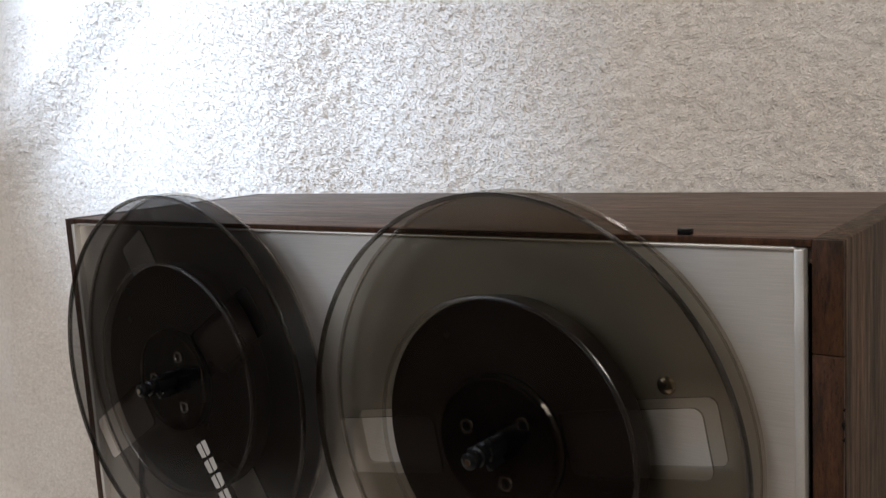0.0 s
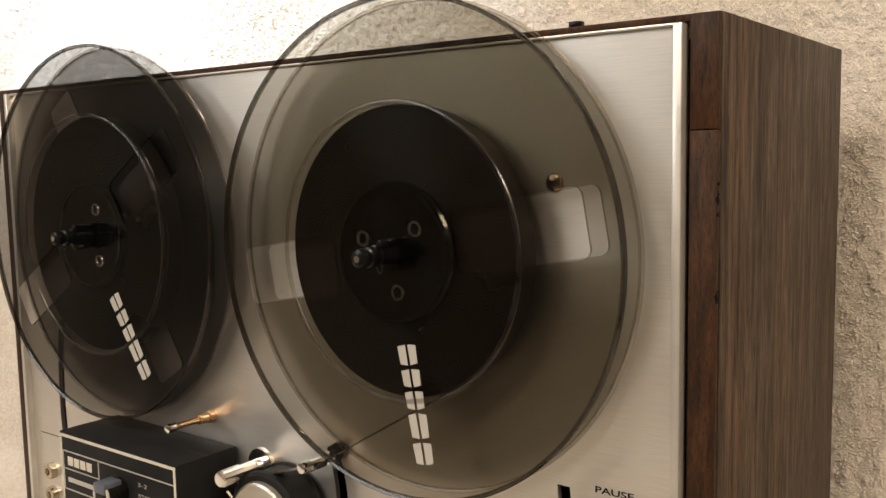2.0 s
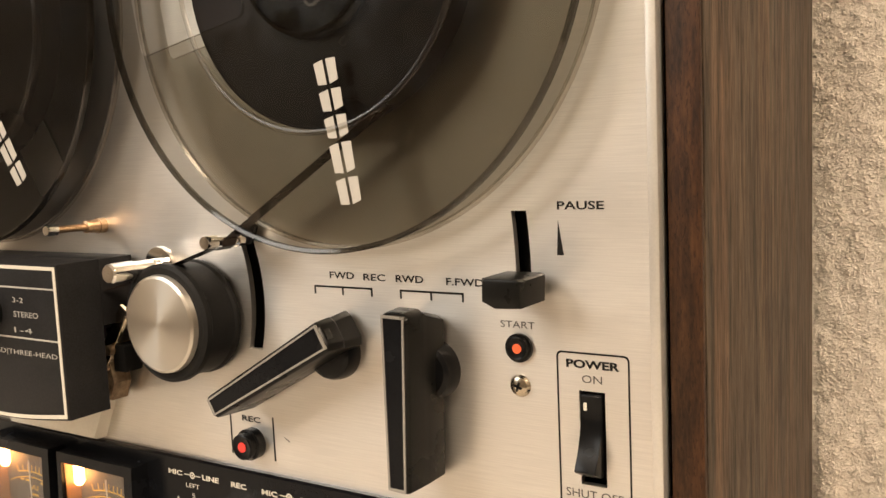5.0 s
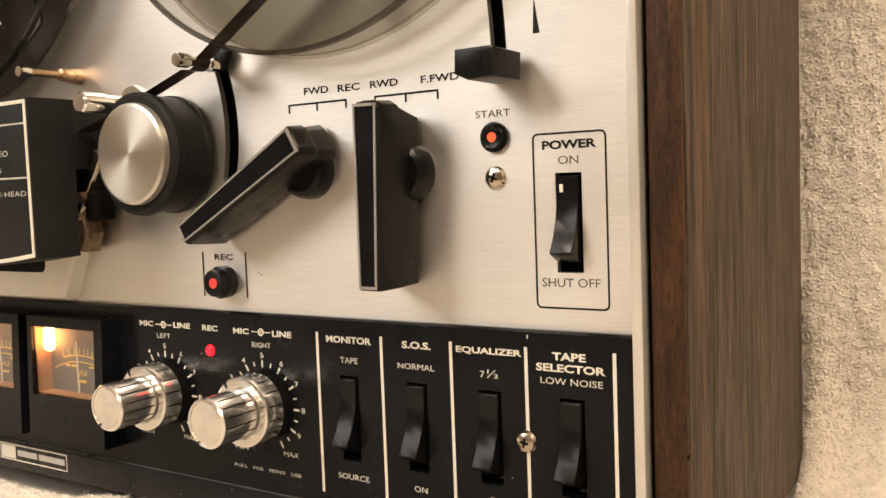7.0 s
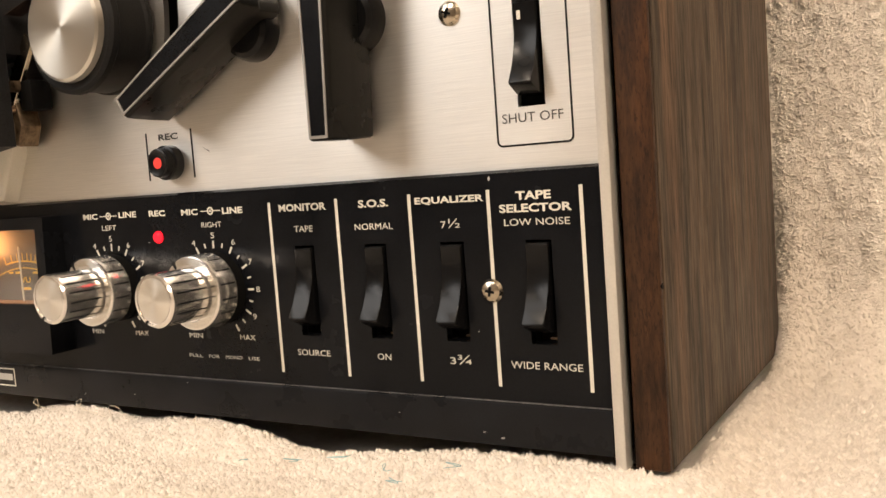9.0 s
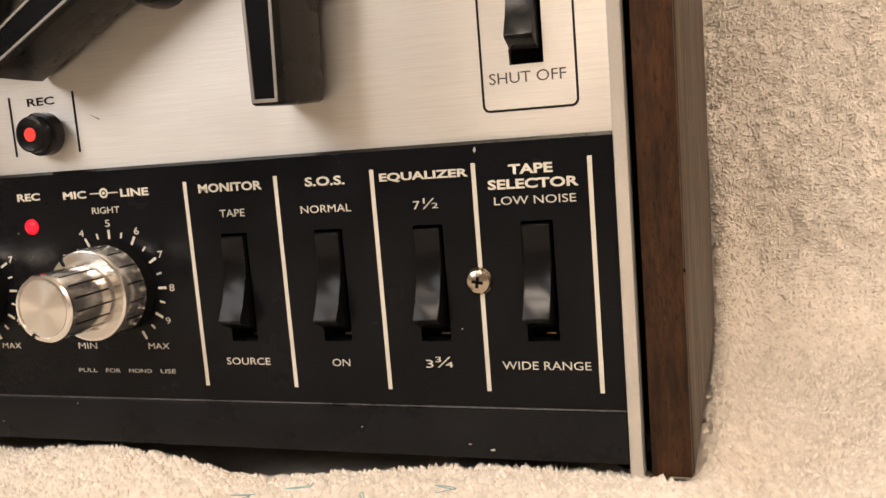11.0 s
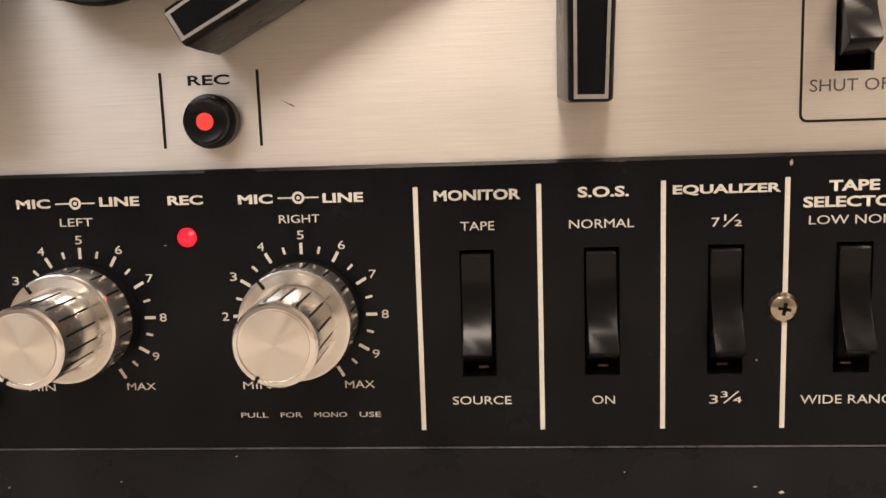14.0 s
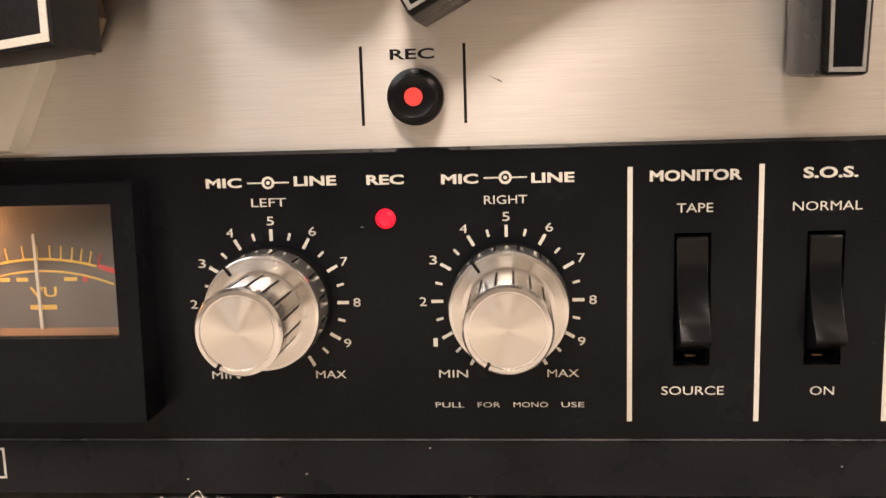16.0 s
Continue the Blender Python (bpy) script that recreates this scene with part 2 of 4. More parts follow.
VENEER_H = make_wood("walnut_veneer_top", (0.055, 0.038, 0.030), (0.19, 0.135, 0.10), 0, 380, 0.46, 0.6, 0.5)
WOOD_EDGE = make_wood("dark_walnut_edge", (0.018, 0.0085, 0.0042), (0.062, 0.029, 0.0125), 2, 420, 0.5, 0.6, 0.4, 4.0)
TOWEL = make_towel("terry_cotton")
WALL_PAINT = plain("cream_wall_paint", (0.50, 0.45, 0.38), 0.8, 0.0, grain=300, vary=0.06, scuff=3)
FLOOR_WOOD = make_wood("oak_floor", (0.06, 0.035, 0.02), (0.14, 0.09, 0.05), 0, 40, 0.45)


# ---- shape helpers ----
def part(name, bm, material, parent=None, label="", loc=None, rot=None, smooth=True):
    """Links a bmesh (or a finished mesh) as one mesh object under a thing or a part."""
    if isinstance(bm, bmesh.types.BMesh):
        me = bpy.data.meshes.new(name)
        bmesh.ops.recalc_face_normals(bm, faces=bm.faces)
        bm.to_mesh(me)
        bm.free()
        me.materials.append(material)
        if smooth:
            me.shade_smooth()
            me.set_sharp_from_angle(angle=radians(28))
    else:
        me = bm
    ob = new(name, me)
    ob.parent = parent
    if loc:
        ob.location = loc
    if rot:
        ob.rotation_euler = [radians(a) for a in rot]
    if label:
        tagged(ob, label)
    return ob


def box(x0, x1, y0, y1, z0, z1, bevel=0.0, bm=None, seg=2):
    bm2 = bmesh.new()
    bmesh.ops.create_cube(bm2, size=1.0)
    for v in bm2.verts:
        v.co = ((x0 + x1) / 2 + v.co.x * (x1 - x0), (y0 + y1) / 2 + v.co.y * (y1 - y0), (z0 + z1) / 2 + v.co.z * (z1 - z0))
    if bevel:
        bmesh.ops.bevel(bm2, geom=list(bm2.edges), offset=bevel, segments=seg, affect="EDGES", profile=0.5)
    return merge(bm, bm2)


def merge(bm, other):
    if bm is None:
        return other
    me = bpy.data.meshes.new("joined")
    other.to_mesh(me)
    other.free()
    bm.from_mesh(me)
    bpy.data.meshes.remove(me)
    return bm


def lathe(profile, seg=48, cx=0.0, cz=0.0, bm=None):
    """Turns (radius, y) pairs about an axis along y."""
    bm = bm or bmesh.new()
    rings = []
    for r, y in profile:
        if r <= 1e-7:
            rings.append([bm.verts.new((cx, y, cz))])
            continue
        ring = []
        for i in range(seg):
            a = 2 * math.pi * i / seg
            ring.append(bm.verts.new((cx + r * math.cos(a), y, cz + r * math.sin(a))))
        rings.append(ring)
    for a, b in zip(rings, rings[1:]):
        n = max(len(a), len(b))
        for i in range(n):
            j = (i + 1) % n
            if len(a) == 1:
                bm.faces.new((a[0], b[i], b[j]))
            elif len(b) == 1:
                bm.faces.new((a[i], b[0], a[j]))
            else:
                bm.faces.new((a[i], b[i], b[j], a[j]))
    return bm


def slab(pts, y0, y1, bevel=0.0, bm=None):
    """An outline in (x, z) given thickness from y0 (front) to y1 (back)."""
    b2 = bmesh.new()
    front, back = [b2.verts.new((x, y0, z)) for x, z in pts], [b2.verts.new((x, y1, z)) for x, z in pts]
    f = b2.faces.new(front)
    b2.faces.new(back[::-1])
    n = len(pts)
    for i in range(n):
        b2.faces.new((front[i], back[i], back[(i + 1) % n], front[(i + 1) % n]))
    if bevel:
        b2.normal_update()
        bmesh.ops.bevel(b2, geom=list(f.edges), offset=bevel, segments=2, affect="EDGES", profile=0.5)
    return merge(bm, b2)


def rail(pts, x0, x1, bevel=0.0, bm=None):
    """An outline in (y, z) drawn out along x."""
    b2 = bmesh.new()
    a, b = [b2.verts.new((x0, y, z)) for y, z in pts], [b2.verts.new((x1, y, z)) for y, z in pts]
    fa, fb = b2.faces.new(a), b2.faces.new(b[::-1])
    n = len(pts)
    for i in range(n):
        b2.faces.new((a[i], b[i], b[(i + 1) % n], a[(i + 1) % n]))
    if bevel:
        bmesh.ops.bevel(b2, geom=list(set(fa.edges) | set(fb.edges)), offset=bevel, segments=2, affect="EDGES", profile=0.5)
    return merge(bm, b2)


def plate(outer, holes, y0, y1):
    """A flat plate in (x, z) with real holes through it."""
    bm = bmesh.new()
    loops = []
    for pts in [outer, *holes]:
        vs = [bm.verts.new((x, y0, z)) for x, z in pts]
        loops.append([bm.edges.new((vs[i], vs[(i + 1) % len(vs)])) for i in range(len(vs))])
    edges = [e for lp in loops for e in lp]
    bmesh.ops.triangle_fill(bm, use_beauty=True, use_dissolve=False, edges=edges)
    ext = bmesh.ops.extrude_edge_only(bm, edges=edges)
    for v in [g for g in ext["geom"] if isinstance(g, bmesh.types.BMVert)]:
        v.co.y = y1
    return bm


def rect(x0, x1, z0, z1):
    return [(x0, z0), (x1, z0), (x1, z1), (x0, z1)]


def round_rect(x0, x1, z0, z1, r, n=5):
    pts = []
    for cx, cz, a0 in ((x1 - r, z0 + r, -90), (x1 - r, z1 - r, 0), (x0 + r, z1 - r, 90), (x0 + r, z0 + r, 180)):
        for i in range(n + 1):
            a = radians(a0 + 90 * i / n)
            pts.append((cx + r * math.cos(a), cz + r * math.sin(a)))
    return pts


def circle(cx, cz, r, n=32):
    return [(cx + r * math.cos(2 * math.pi * i / n), cz + r * math.sin(2 * math.pi * i / n)) for i in range(n)]


def outline(pts_out, pts_in, y0, y1):
    """A flat frame between two outlines of equal point count."""
    bm = bmesh.new()
    n = len(pts_out)
    rows = [[bm.verts.new((x, y, z)) for x, z in p] for p, y in ((pts_in, y1), (pts_in, y0), (pts_out, y0), (pts_out, y1))]
    for a, b in zip(rows, rows[1:]):
        for i in range(n):
            bm.faces.new((a[i], b[i], b[(i + 1) % n], a[(i + 1) % n]))
    return bm


def arc_band(cx, cz, r0, r1, a0, a1, y0, y1, n=24):
    out = [(cx + r1 * math.cos(radians(a0 + (a1 - a0) * i / n)), cz + r1 * math.sin(radians(a0 + (a1 - a0) * i / n))) for i in range(n + 1)]
    inn = [(cx + r0 * math.cos(radians(a0 + (a1 - a0) * i / n)), cz + r0 * math.sin(radians(a0 + (a1 - a0) * i / n))) for i in range(n + 1)]
    bm = bmesh.new()
    for i in range(n):
        slab([inn[i], inn[i + 1], out[i + 1], out[i]], y0, y1, bm=bm)
    return bm


def lettering(text, xc, zc, width, height, material, parent, y, bold=0.0, name="lettering"):
    """Printed words in the built-in font, fitted to a width and height, raised by a hair."""
    cu = bpy.data.curves.new("print", "FONT")
    cu.body, cu.offset, cu.resolution_u = text, bold, 3
    tmp = bpy.data.objects.new("print", cu)
    scene.collection.objects.link(tmp)
    me = bpy.data.meshes.new_from_object(tmp.evaluated_get(bpy.context.evaluated_depsgraph_get()))
    bpy.data.objects.remove(tmp)
    bpy.data.curves.remove(cu)
    co = np.empty(len(me.vertices) * 3)
    me.vertices.foreach_get("co", co)
    co = co.reshape(-1, 3)
    lo, hi = co[:, :2].min(0), co[:, :2].max(0)
    sx, sz = width / (hi[0] - lo[0]), height / (hi[1] - lo[1])
    put = np.stack([xc + (co[:, 0] - (lo[0] + hi[0]) / 2) * sx, np.full(len(co), y), zc + (co[:, 1] - (lo[1] + hi[1]) / 2) * sz], 1)
    me.vertices.foreach_set("co", put.ravel())
    me.materials.clear()
    me.materials.append(material)
    ob = new(name, me)
    ob.parent = parent
    return ob


def bars(spans, z0, z1, y, material, parent, name="printed_bar"):
    """Plain bars in place of words that cannot be read."""
    for x0, x1 in spans:
        part(name, box(x0, x1, y, y + 0.0002, z0, z1), material, parent)


# ---- room and table (setting) ----
def setting(name, bm, material, label, category):
    return tagged(part(name, bm, material), label, category, kind="structure")


setting("floor", box(-2.2, 1.6, -2.6, 0.32, -0.80, -0.75), FLOOR_WOOD, "plain brown wooden floor of the room", "floor")
setting("ceiling", box(-2.2, 1.6, -2.6, 0.32, 1.75, 1.80), WALL_PAINT, "plain cream painted ceiling", "ceiling")
setting("wall_north", box(-2.2, 1.6, 0.32, 0.40, -0.80, 1.80), WALL_PAINT, "plain cream wall behind the hung towel", "wall")
setting("wall_south", box(-2.2, 1.6, -2.68, -2.6, -0.80, 1.80), WALL_PAINT, "plain cream wall closing the room", "wall")
setting("wall_west", box(-2.28, -2.2, -2.68, 0.40, -0.80, 1.80), WALL_PAINT, "plain cream wall closing the room", "wall")
setting("wall_east", box(1.6, 1.68, -2.68, 0.40, -0.80, 1.80), WALL_PAINT, "plain cream wall closing the room", "wall")
table = new("table")
table.location = (-0.3, -0.1, -0.75)
tagged(table, "plain wooden table hidden under a white towel", "table")
part("tabletop", box(-0.95, 0.85, -0.40, 0.36, 0.705, 0.735, 0.003), FLOOR_WOOD, table)
for lx in (-0.88, 0.78):
    for ly in (-0.34, 0.30):
        part("leg", box(lx - 0.03, lx + 0.03, ly - 0.03, ly + 0.03, 0.0, 0.706, 0.002), FLOOR_WOOD, table)


# ---- towel: one sheet that lies on the table and climbs the wall ----
def smooth_noise(u, v, seed):
    rng = np.random.RandomState(seed)
    lattice = rng.rand(256, 256)
    iu, iv = np.floor(u).astype(int), np.floor(v).astype(int)
    fu, fv = u - iu, v - iv
    fu, fv = fu * fu * (3 - 2 * fu), fv * fv * (3 - 2 * fv)
    g = lambda a, b: lattice[a % 256, b % 256]
    top = g(iu, iv) * (1 - fu) + g(iu + 1, iv) * fu
    low = g(iu, iv + 1) * (1 - fu) + g(iu + 1, iv + 1) * fu
    return top * (1 - fv) + low * fv


def drape(X, S):
    """Where the cloth lies, and its outward direction: X along the deck, S from the table's front edge back, round the bend and up the wall."""
    Y0, BEND_Y, R = -0.36, 0.112, 0.035
    flat = BEND_Y - Y0
    end = math.pi / 2 * 0.93
    curve = R * end
    ang = np.clip((S - flat) / R, 0, end)
    up = np.clip(S - flat - curve, 0, None)
    Y = np.where(S < flat, Y0 + S, BEND_Y + R * np.sin(ang) + up * math.cos(end))
    Z = np.where(S < flat, 0.0, R * (1 - np.cos(ang)) + up * math.sin(end))
    ny, nz = -np.sin(ang), np.cos(ang)
    # broad folds: upright on the wall, loose rumples on the table
    rise = np.clip(up / 0.10, 0, 1)
    fold = 0.012 * rise * (smooth_noise(X * 7 + up * 1.2, up * 1.3 + 3, 1) - 0.5) * 2 + 0.008 * rise * (smooth_noise(X * 17 + up * 2.0, up * 1.5, 2) - 0.5) * 2

    def pleat(at, start, crest, end, deep):
        """A hanging pleat that swells from start to its crest and drops away to end."""
        a, b = np.clip((at - start) / (crest - start), 0, 1), np.clip((end - at) / (end - crest), 0, 1)
        return deep * np.minimum(a, 1) ** 1.3 * b * b * (3 - 2 * b)

    slant = X - 1.3 * (up - 0.44)
    sway = X + 0.012 * (smooth_noise(up * 9, X * 3, 13) - 0.5)
    fold = fold + rise * (pleat(sway, -0.60, -0.420, -0.340, 0.017) + pleat(sway, -0.25, -0.165, -0.090, 0.009) + pleat(slant, -0.86, -0.67, -0.57, 0.020) + pleat(sway, -0.05, 0.06, 0.14, 0.010))
    flatness = np.clip(1 - up / 0.05, 0, 1)
    rumple = 0.0056 * flatness * (smooth_noise(X * 13 + S * 4, S * 17, 3) - 0.45) * 2 + 0.0022 * flatness * (smooth_noise(X * 33, S * 37 + X * 9, 4) - 0.5) * 2
    ease = lambda v, a, b: np.clip((v - a) / (b - a), 0, 1)
    under = ease(X, -0.4000, -0.3960) * ease(-X, 0.0005, 0.0045) * ease(Y, 0.0015, 0.0065) * ease(-Y, -0.143, -0.138) * (up <= 0)
    rumple = rumple * (1 - under) + (np.minimum(rumple, 0.0) - 0.002) * under
    near = np.exp(-((Y + 0.0045) / 0.011) ** 2) * flatness * np.clip((X + 0.42) / 0.03, 0, 1) * np.clip((-0.03 - X) / 0.06, 0.44, 1)
    rumple = rumple + 0.0086 * near * (0.35 + 0.65 * smooth_noise(X * 22, Y * 9, 8))
    beside = np.exp(-((X - 0.0105) / 0.007) ** 2) * flatness * np.clip((Y + 0.004) / 0.012, 0, 1)
    rumple = rumple + 0.0098 * beside * (0.5 + 0.7 * smooth_noise(X * 9, Y * 40, 11)) * (1 - under)
    h = fold + rumple - 0.0055
    return np.stack([X, Y + ny * h, Z + nz * h], -1), np.stack([0 * X, ny, nz], -1), under


def sheet_mesh(name, co, faces, material, smooth=True):
    n = faces.shape[1]
    me = bpy.data.meshes.new(name)
    me.vertices.add(len(co))
    me.vertices.foreach_set("co", co.astype(np.float32).ravel())
    me.loops.add(faces.size)
    me.loops.foreach_set("vertex_index", faces.ravel().astype(np.int32))
    me.polygons.add(len(faces))
    me.polygons.foreach_set("loop_start", np.arange(0, faces.size, n, dtype=np.int32))
    me.update(calc_edges=True)
    me.validate()
    if smooth:
        me.shade_smooth()
    me.materials.append(material)
    return me


def tufts(X, S):
    """How far the pile bunches up, in soft clumps with a hint of rows."""
    wx, ws = X + 0.003 * smooth_noise(X / 0.006, S / 0.006, 35), S + 0.003 * smooth_noise(X / 0.006, S / 0.006, 36)
    clump = smooth_noise(wx / 0.0046, ws / 0.0052, 31) + 0.8 * smooth_noise(wx / 0.0024, ws / 0.0026, 33) + np.where(S < 0.47, 0.9, 0.3) * smooth_noise(X / 0.010, S / 0.0021, 34)
    return 0.0013 * (clump - np.where(S < 0.47, 1.35, 1.05))


def terry_loops(cloth_ob):
    """Yarn loops packed on the cloth in tufts, each a small leaning hump; neighbours lean together."""
    rng = np.random.RandomState(21)
    step = 0.0014
    X, S = np.meshgrid(np.arange(-0.80, 0.22, step), np.arange(0.20, 0.98, step))
    X, S = (X + rng.uniform(-0.5, 0.5, X.shape) * step).ravel(), (S + rng.uniform(-0.5, 0.5, S.shape) * step).ravel()
    P, N, under = drape(X, S)
    behind = (P[:, 0] > -0.385) & (P[:, 0] < -0.005) & (P[:, 1] > 0.03) & (P[:, 2] < 0.26)
    inside = (P[:, 0] > -0.3995) & (P[:, 0] < 0.0075) & (P[:, 1] > 0.0) & (P[:, 1] < 0.142) & (P[:, 2] < 0.1)
    far = (P[:, 0] < -0.45) & (P[:, 2] < 0.02)
    shown = ~(behind | inside | far)
    P, N, X, S = P[shown], N[shown], X[shown], S[shown]
    k = len(P)
    side = np.tile([1.0, 0.0, 0.0], (k, 1))
    fwd = np.cross(N, side)
    turn = 4 * math.pi * smooth_noise(X / 0.0065, S / 0.0065, 32)[:, None] + rng.uniform(-1.4, 1.4, (k, 1))
    lean = side * np.cos(turn) + fwd * np.sin(turn)
    across = np.cross(N, lean)
    base = P + N * (tufts(X, S)[:, None] - 0.0004)
    long, wide, high = rng.uniform(0.0009, 0.0016, (k, 1)), rng.uniform(0.0005, 0.0008, (k, 1)), rng.uniform(0.0007, 0.0018, (k, 1))
    rings = [base + lean * long * math.cos(a) + across * wide * math.sin(a) for a in [2 * math.pi * j / 6 for j in range(6)]]
    rings.append(base + N * high + lean * long * rng.uniform(0.1, 0.5, (k, 1)))
    co = np.stack(rings, 1).reshape(-1, 3)
    tris = np.array([(j, (j + 1) % 6, 6) for j in range(6)])
    faces = (np.arange(k)[:, None, None] * 7 + tris[None]).reshape(-1, 3)
    ob = new("terry_nap", sheet_mesh("terry_nap", co, faces, TOWEL))
    ob.parent = cloth_ob
    return tagged(ob, "dense cream terry cotton nap", kind="stuff")


def towel():
    xs = np.concatenate([np.arange(-1.15, -0.72, 0.006), np.arange(-0.72, 0.22, 0.0013), np.arange(0.22, 0.28, 0.003), np.arange(0.28, 0.42, 0.006)])
    runs = np.concatenate([np.arange(0, 0.22, 0.006), np.arange(0.22, 0.96, 0.0013), np.arange(0.96, 1.02, 0.003)])
    X, S = np.meshgrid(xs, runs)
    co, out, under = drape(X, S)
    co = co + out * (tufts(X, S) * (1 - under))[..., None]
    rows, cols = X.shape
    idx = np.arange(rows * cols).reshape(rows, cols)
    quads = np.stack([idx[:-1, :-1], idx[:-1, 1:], idx[1:, 1:], idx[1:, :-1]], -1).reshape(-1, 4)
    ob = new("towel", sheet_mesh("towel", co.reshape(-1, 3), quads, TOWEL))
    ob.location.z = -0.0005
    tagged(ob, "white terry cotton towel rumpled on the table and hung behind", "towel")
    terry_loops(ob)
    return ob


cloth = towel()


def strand(pts, r, sides=5):
    """A thin tube through points, smoothed by a spline."""
    P = [Vector(p) for p in pts]
    line = []
    for a in range(len(P) - 1):
        p0, p1, p2, p3 = P[max(a - 1, 0)], P[a], P[a + 1], P[min(a + 2, len(P) - 1)]
        for k in range(6):
            t = k / 6
            line.append(0.5 * ((2 * p1) + (p2 - p0) * t + (2 * p0 - 5 * p1 + 4 * p2 - p3) * t * t + (3 * p1 - p0 - 3 * p2 + p3) * t ** 3))
    line.append(P[-1])
    bm = bmesh.new()
    rings = []
    for i, c in enumerate(line):
        d = (line[min(i + 1, len(line) - 1)] - line[max(i - 1, 0)]).normalized()
        u = d.orthogonal().normalized()
        w = d.cross(u)
        rings.append([bm.verts.new(c + r * (u * math.cos(2 * math.pi * k / sides) + w * math.sin(2 * math.pi * k / sides))) for k in range(sides)])
    for a, b in zip(rings, rings[1:]):
        for k in range(sides):
            bm.faces.new((a[k], b[k], b[(k + 1) % sides], a[(k + 1) % sides]))
    return bm


THREAD = plain("loose_cotton_thread", (0.72, 0.66, 0.55), 0.9, 0.0)
TEAL_LINT = plain("teal_lint", (0.25, 0.40, 0.42), 0.9, 0.0, vary=0.3)
for x, length, lift, wave in ((-0.1500, 0.014, 0.0042, 0.003), (-0.2300, 0.010, 0.0044, 0.002), (-0.2080, 0.018, 0.0060, 0.004), (-0.1890, 0.009, 0.0048, -0.002)):
    pts = [(x, -0.0065, -0.0005), (x + length * 0.3, -0.0090 + wave * 0.3, lift), (x + length * 0.6, -0.0100 - wave, lift * 0.9), (x + length, -0.0080, 0.0005)]
    part("loose_thread", strand(pts, 0.00010), THREAD, cloth, "pale loose cotton thread")
lint_rng = random.Random(5)
for x, y in ((-0.088, -0.030), (-0.060, -0.026), (-0.045, -0.020), (-0.100, -0.034), (-0.078, -0.022), (-0.052, -0.034)):
    p = Vector((x, y, 0.0022))
    pts = [p + Vector((lint_rng.uniform(-0.003, 0.003), lint_rng.uniform(-0.002, 0.002), lint_rng.uniform(0, 0.0008))) for _ in range(5)]
    part("lint", strand(pts, 0.00012), TEAL_LINT, cloth, "wisp of teal lint")

# ---- tape deck ----
RIGHT, LEFT, TOP, DEEP = 0.0068, -0.3988, 0.3195, 0.141
PANEL_X0, PANEL_X1 = -0.3856, -0.0066
FRONT = 0.0
BLACK_Y = -0.0025
deck = new("tape_deck")
tagged(deck, "silver and black reel-to-reel tape deck in a walnut cabinet", "tape deck")
SIDE_IN = -0.0022

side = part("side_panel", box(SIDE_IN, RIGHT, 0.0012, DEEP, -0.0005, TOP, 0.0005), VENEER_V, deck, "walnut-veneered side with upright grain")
edge = part("edge_strip", box(SIDE_IN, RIGHT - 0.0004, -0.0008, 0.0011, -0.0005, 0.2855, 0.0003), WOOD_EDGE, side, "dark walnut edge strip, chipped along its corner")
part("edge_strip", box(SIDE_IN, RIGHT - 0.0004, -0.0008, 0.0011, 0.2858, TOP - 0.0002, 0.0003), WOOD_EDGE, side, "dark walnut edge strip")
for cz, ch, cw in ((0.2365, 0.0040, 0.0009), (0.2655, 0.0036, 0.0010), (0.2610, 0.0016, 0.0007), (0.270, 0.0012, 0.0006), (0.0455, 0.0016, 0.0005)):
    part("chip", slab([(RIGHT - cw, cz), (RIGHT - cw * 0.2, cz - ch * 0.5), (RIGHT, cz - ch * 0.1), (RIGHT - cw * 0.4, cz + ch * 0.2), (RIGHT, cz + ch * 0.5)], -0.0010, 0.0003), VOID, side)
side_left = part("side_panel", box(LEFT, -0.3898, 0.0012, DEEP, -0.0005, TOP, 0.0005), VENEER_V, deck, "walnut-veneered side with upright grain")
part("edge_strip", box(LEFT + 0.0004, -0.3898, -0.0008, 0.0011, -0.0005, TOP - 0.0002, 0.0003), WOOD_EDGE, side_left)
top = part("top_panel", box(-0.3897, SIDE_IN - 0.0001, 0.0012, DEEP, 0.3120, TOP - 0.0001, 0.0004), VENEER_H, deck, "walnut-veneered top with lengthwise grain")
part("edge_strip", box(-0.3897, SIDE_IN - 0.0001, -0.0004, 0.0011, 0.3172, TOP - 0.0002, 0.0002), WOOD_EDGE, top)
part("back_panel", box(-0.3897, SIDE_IN - 0.0001, DEEP - 0.006, DEEP - 0.001, 0.004, 0.3118), VOID, deck)
part("bottom_panel", box(-0.3897, SIDE_IN - 0.0001, 0.002, DEEP - 0.0062, 0.004, 0.008), VOID, deck)
part("backing_board", box(-0.3897, SIDE_IN - 0.0001, 0.0095, 0.0115, 0.0085, 0.3118), VOID, deck)
for fx in (-0.385, -0.006):
    for fy in (0.014, 0.125):
        part("foot", lathe([(0, -0.003), (0.007, -0.003), (0.0075, 0.0), (0.0075, 0.0045), (0, 0.0045)], 24), RUBBER, deck, "black rubber foot", loc=(fx, fy, 0.0005), rot=(90, 0, 0))
part("stud", box(-0.0436, -0.0392, 0.0015, 0.0044, TOP - 0.0004, TOP + 0.0018, 0.0003), BLACK_PLASTIC, deck, "small black plastic stud on the cabinet top")


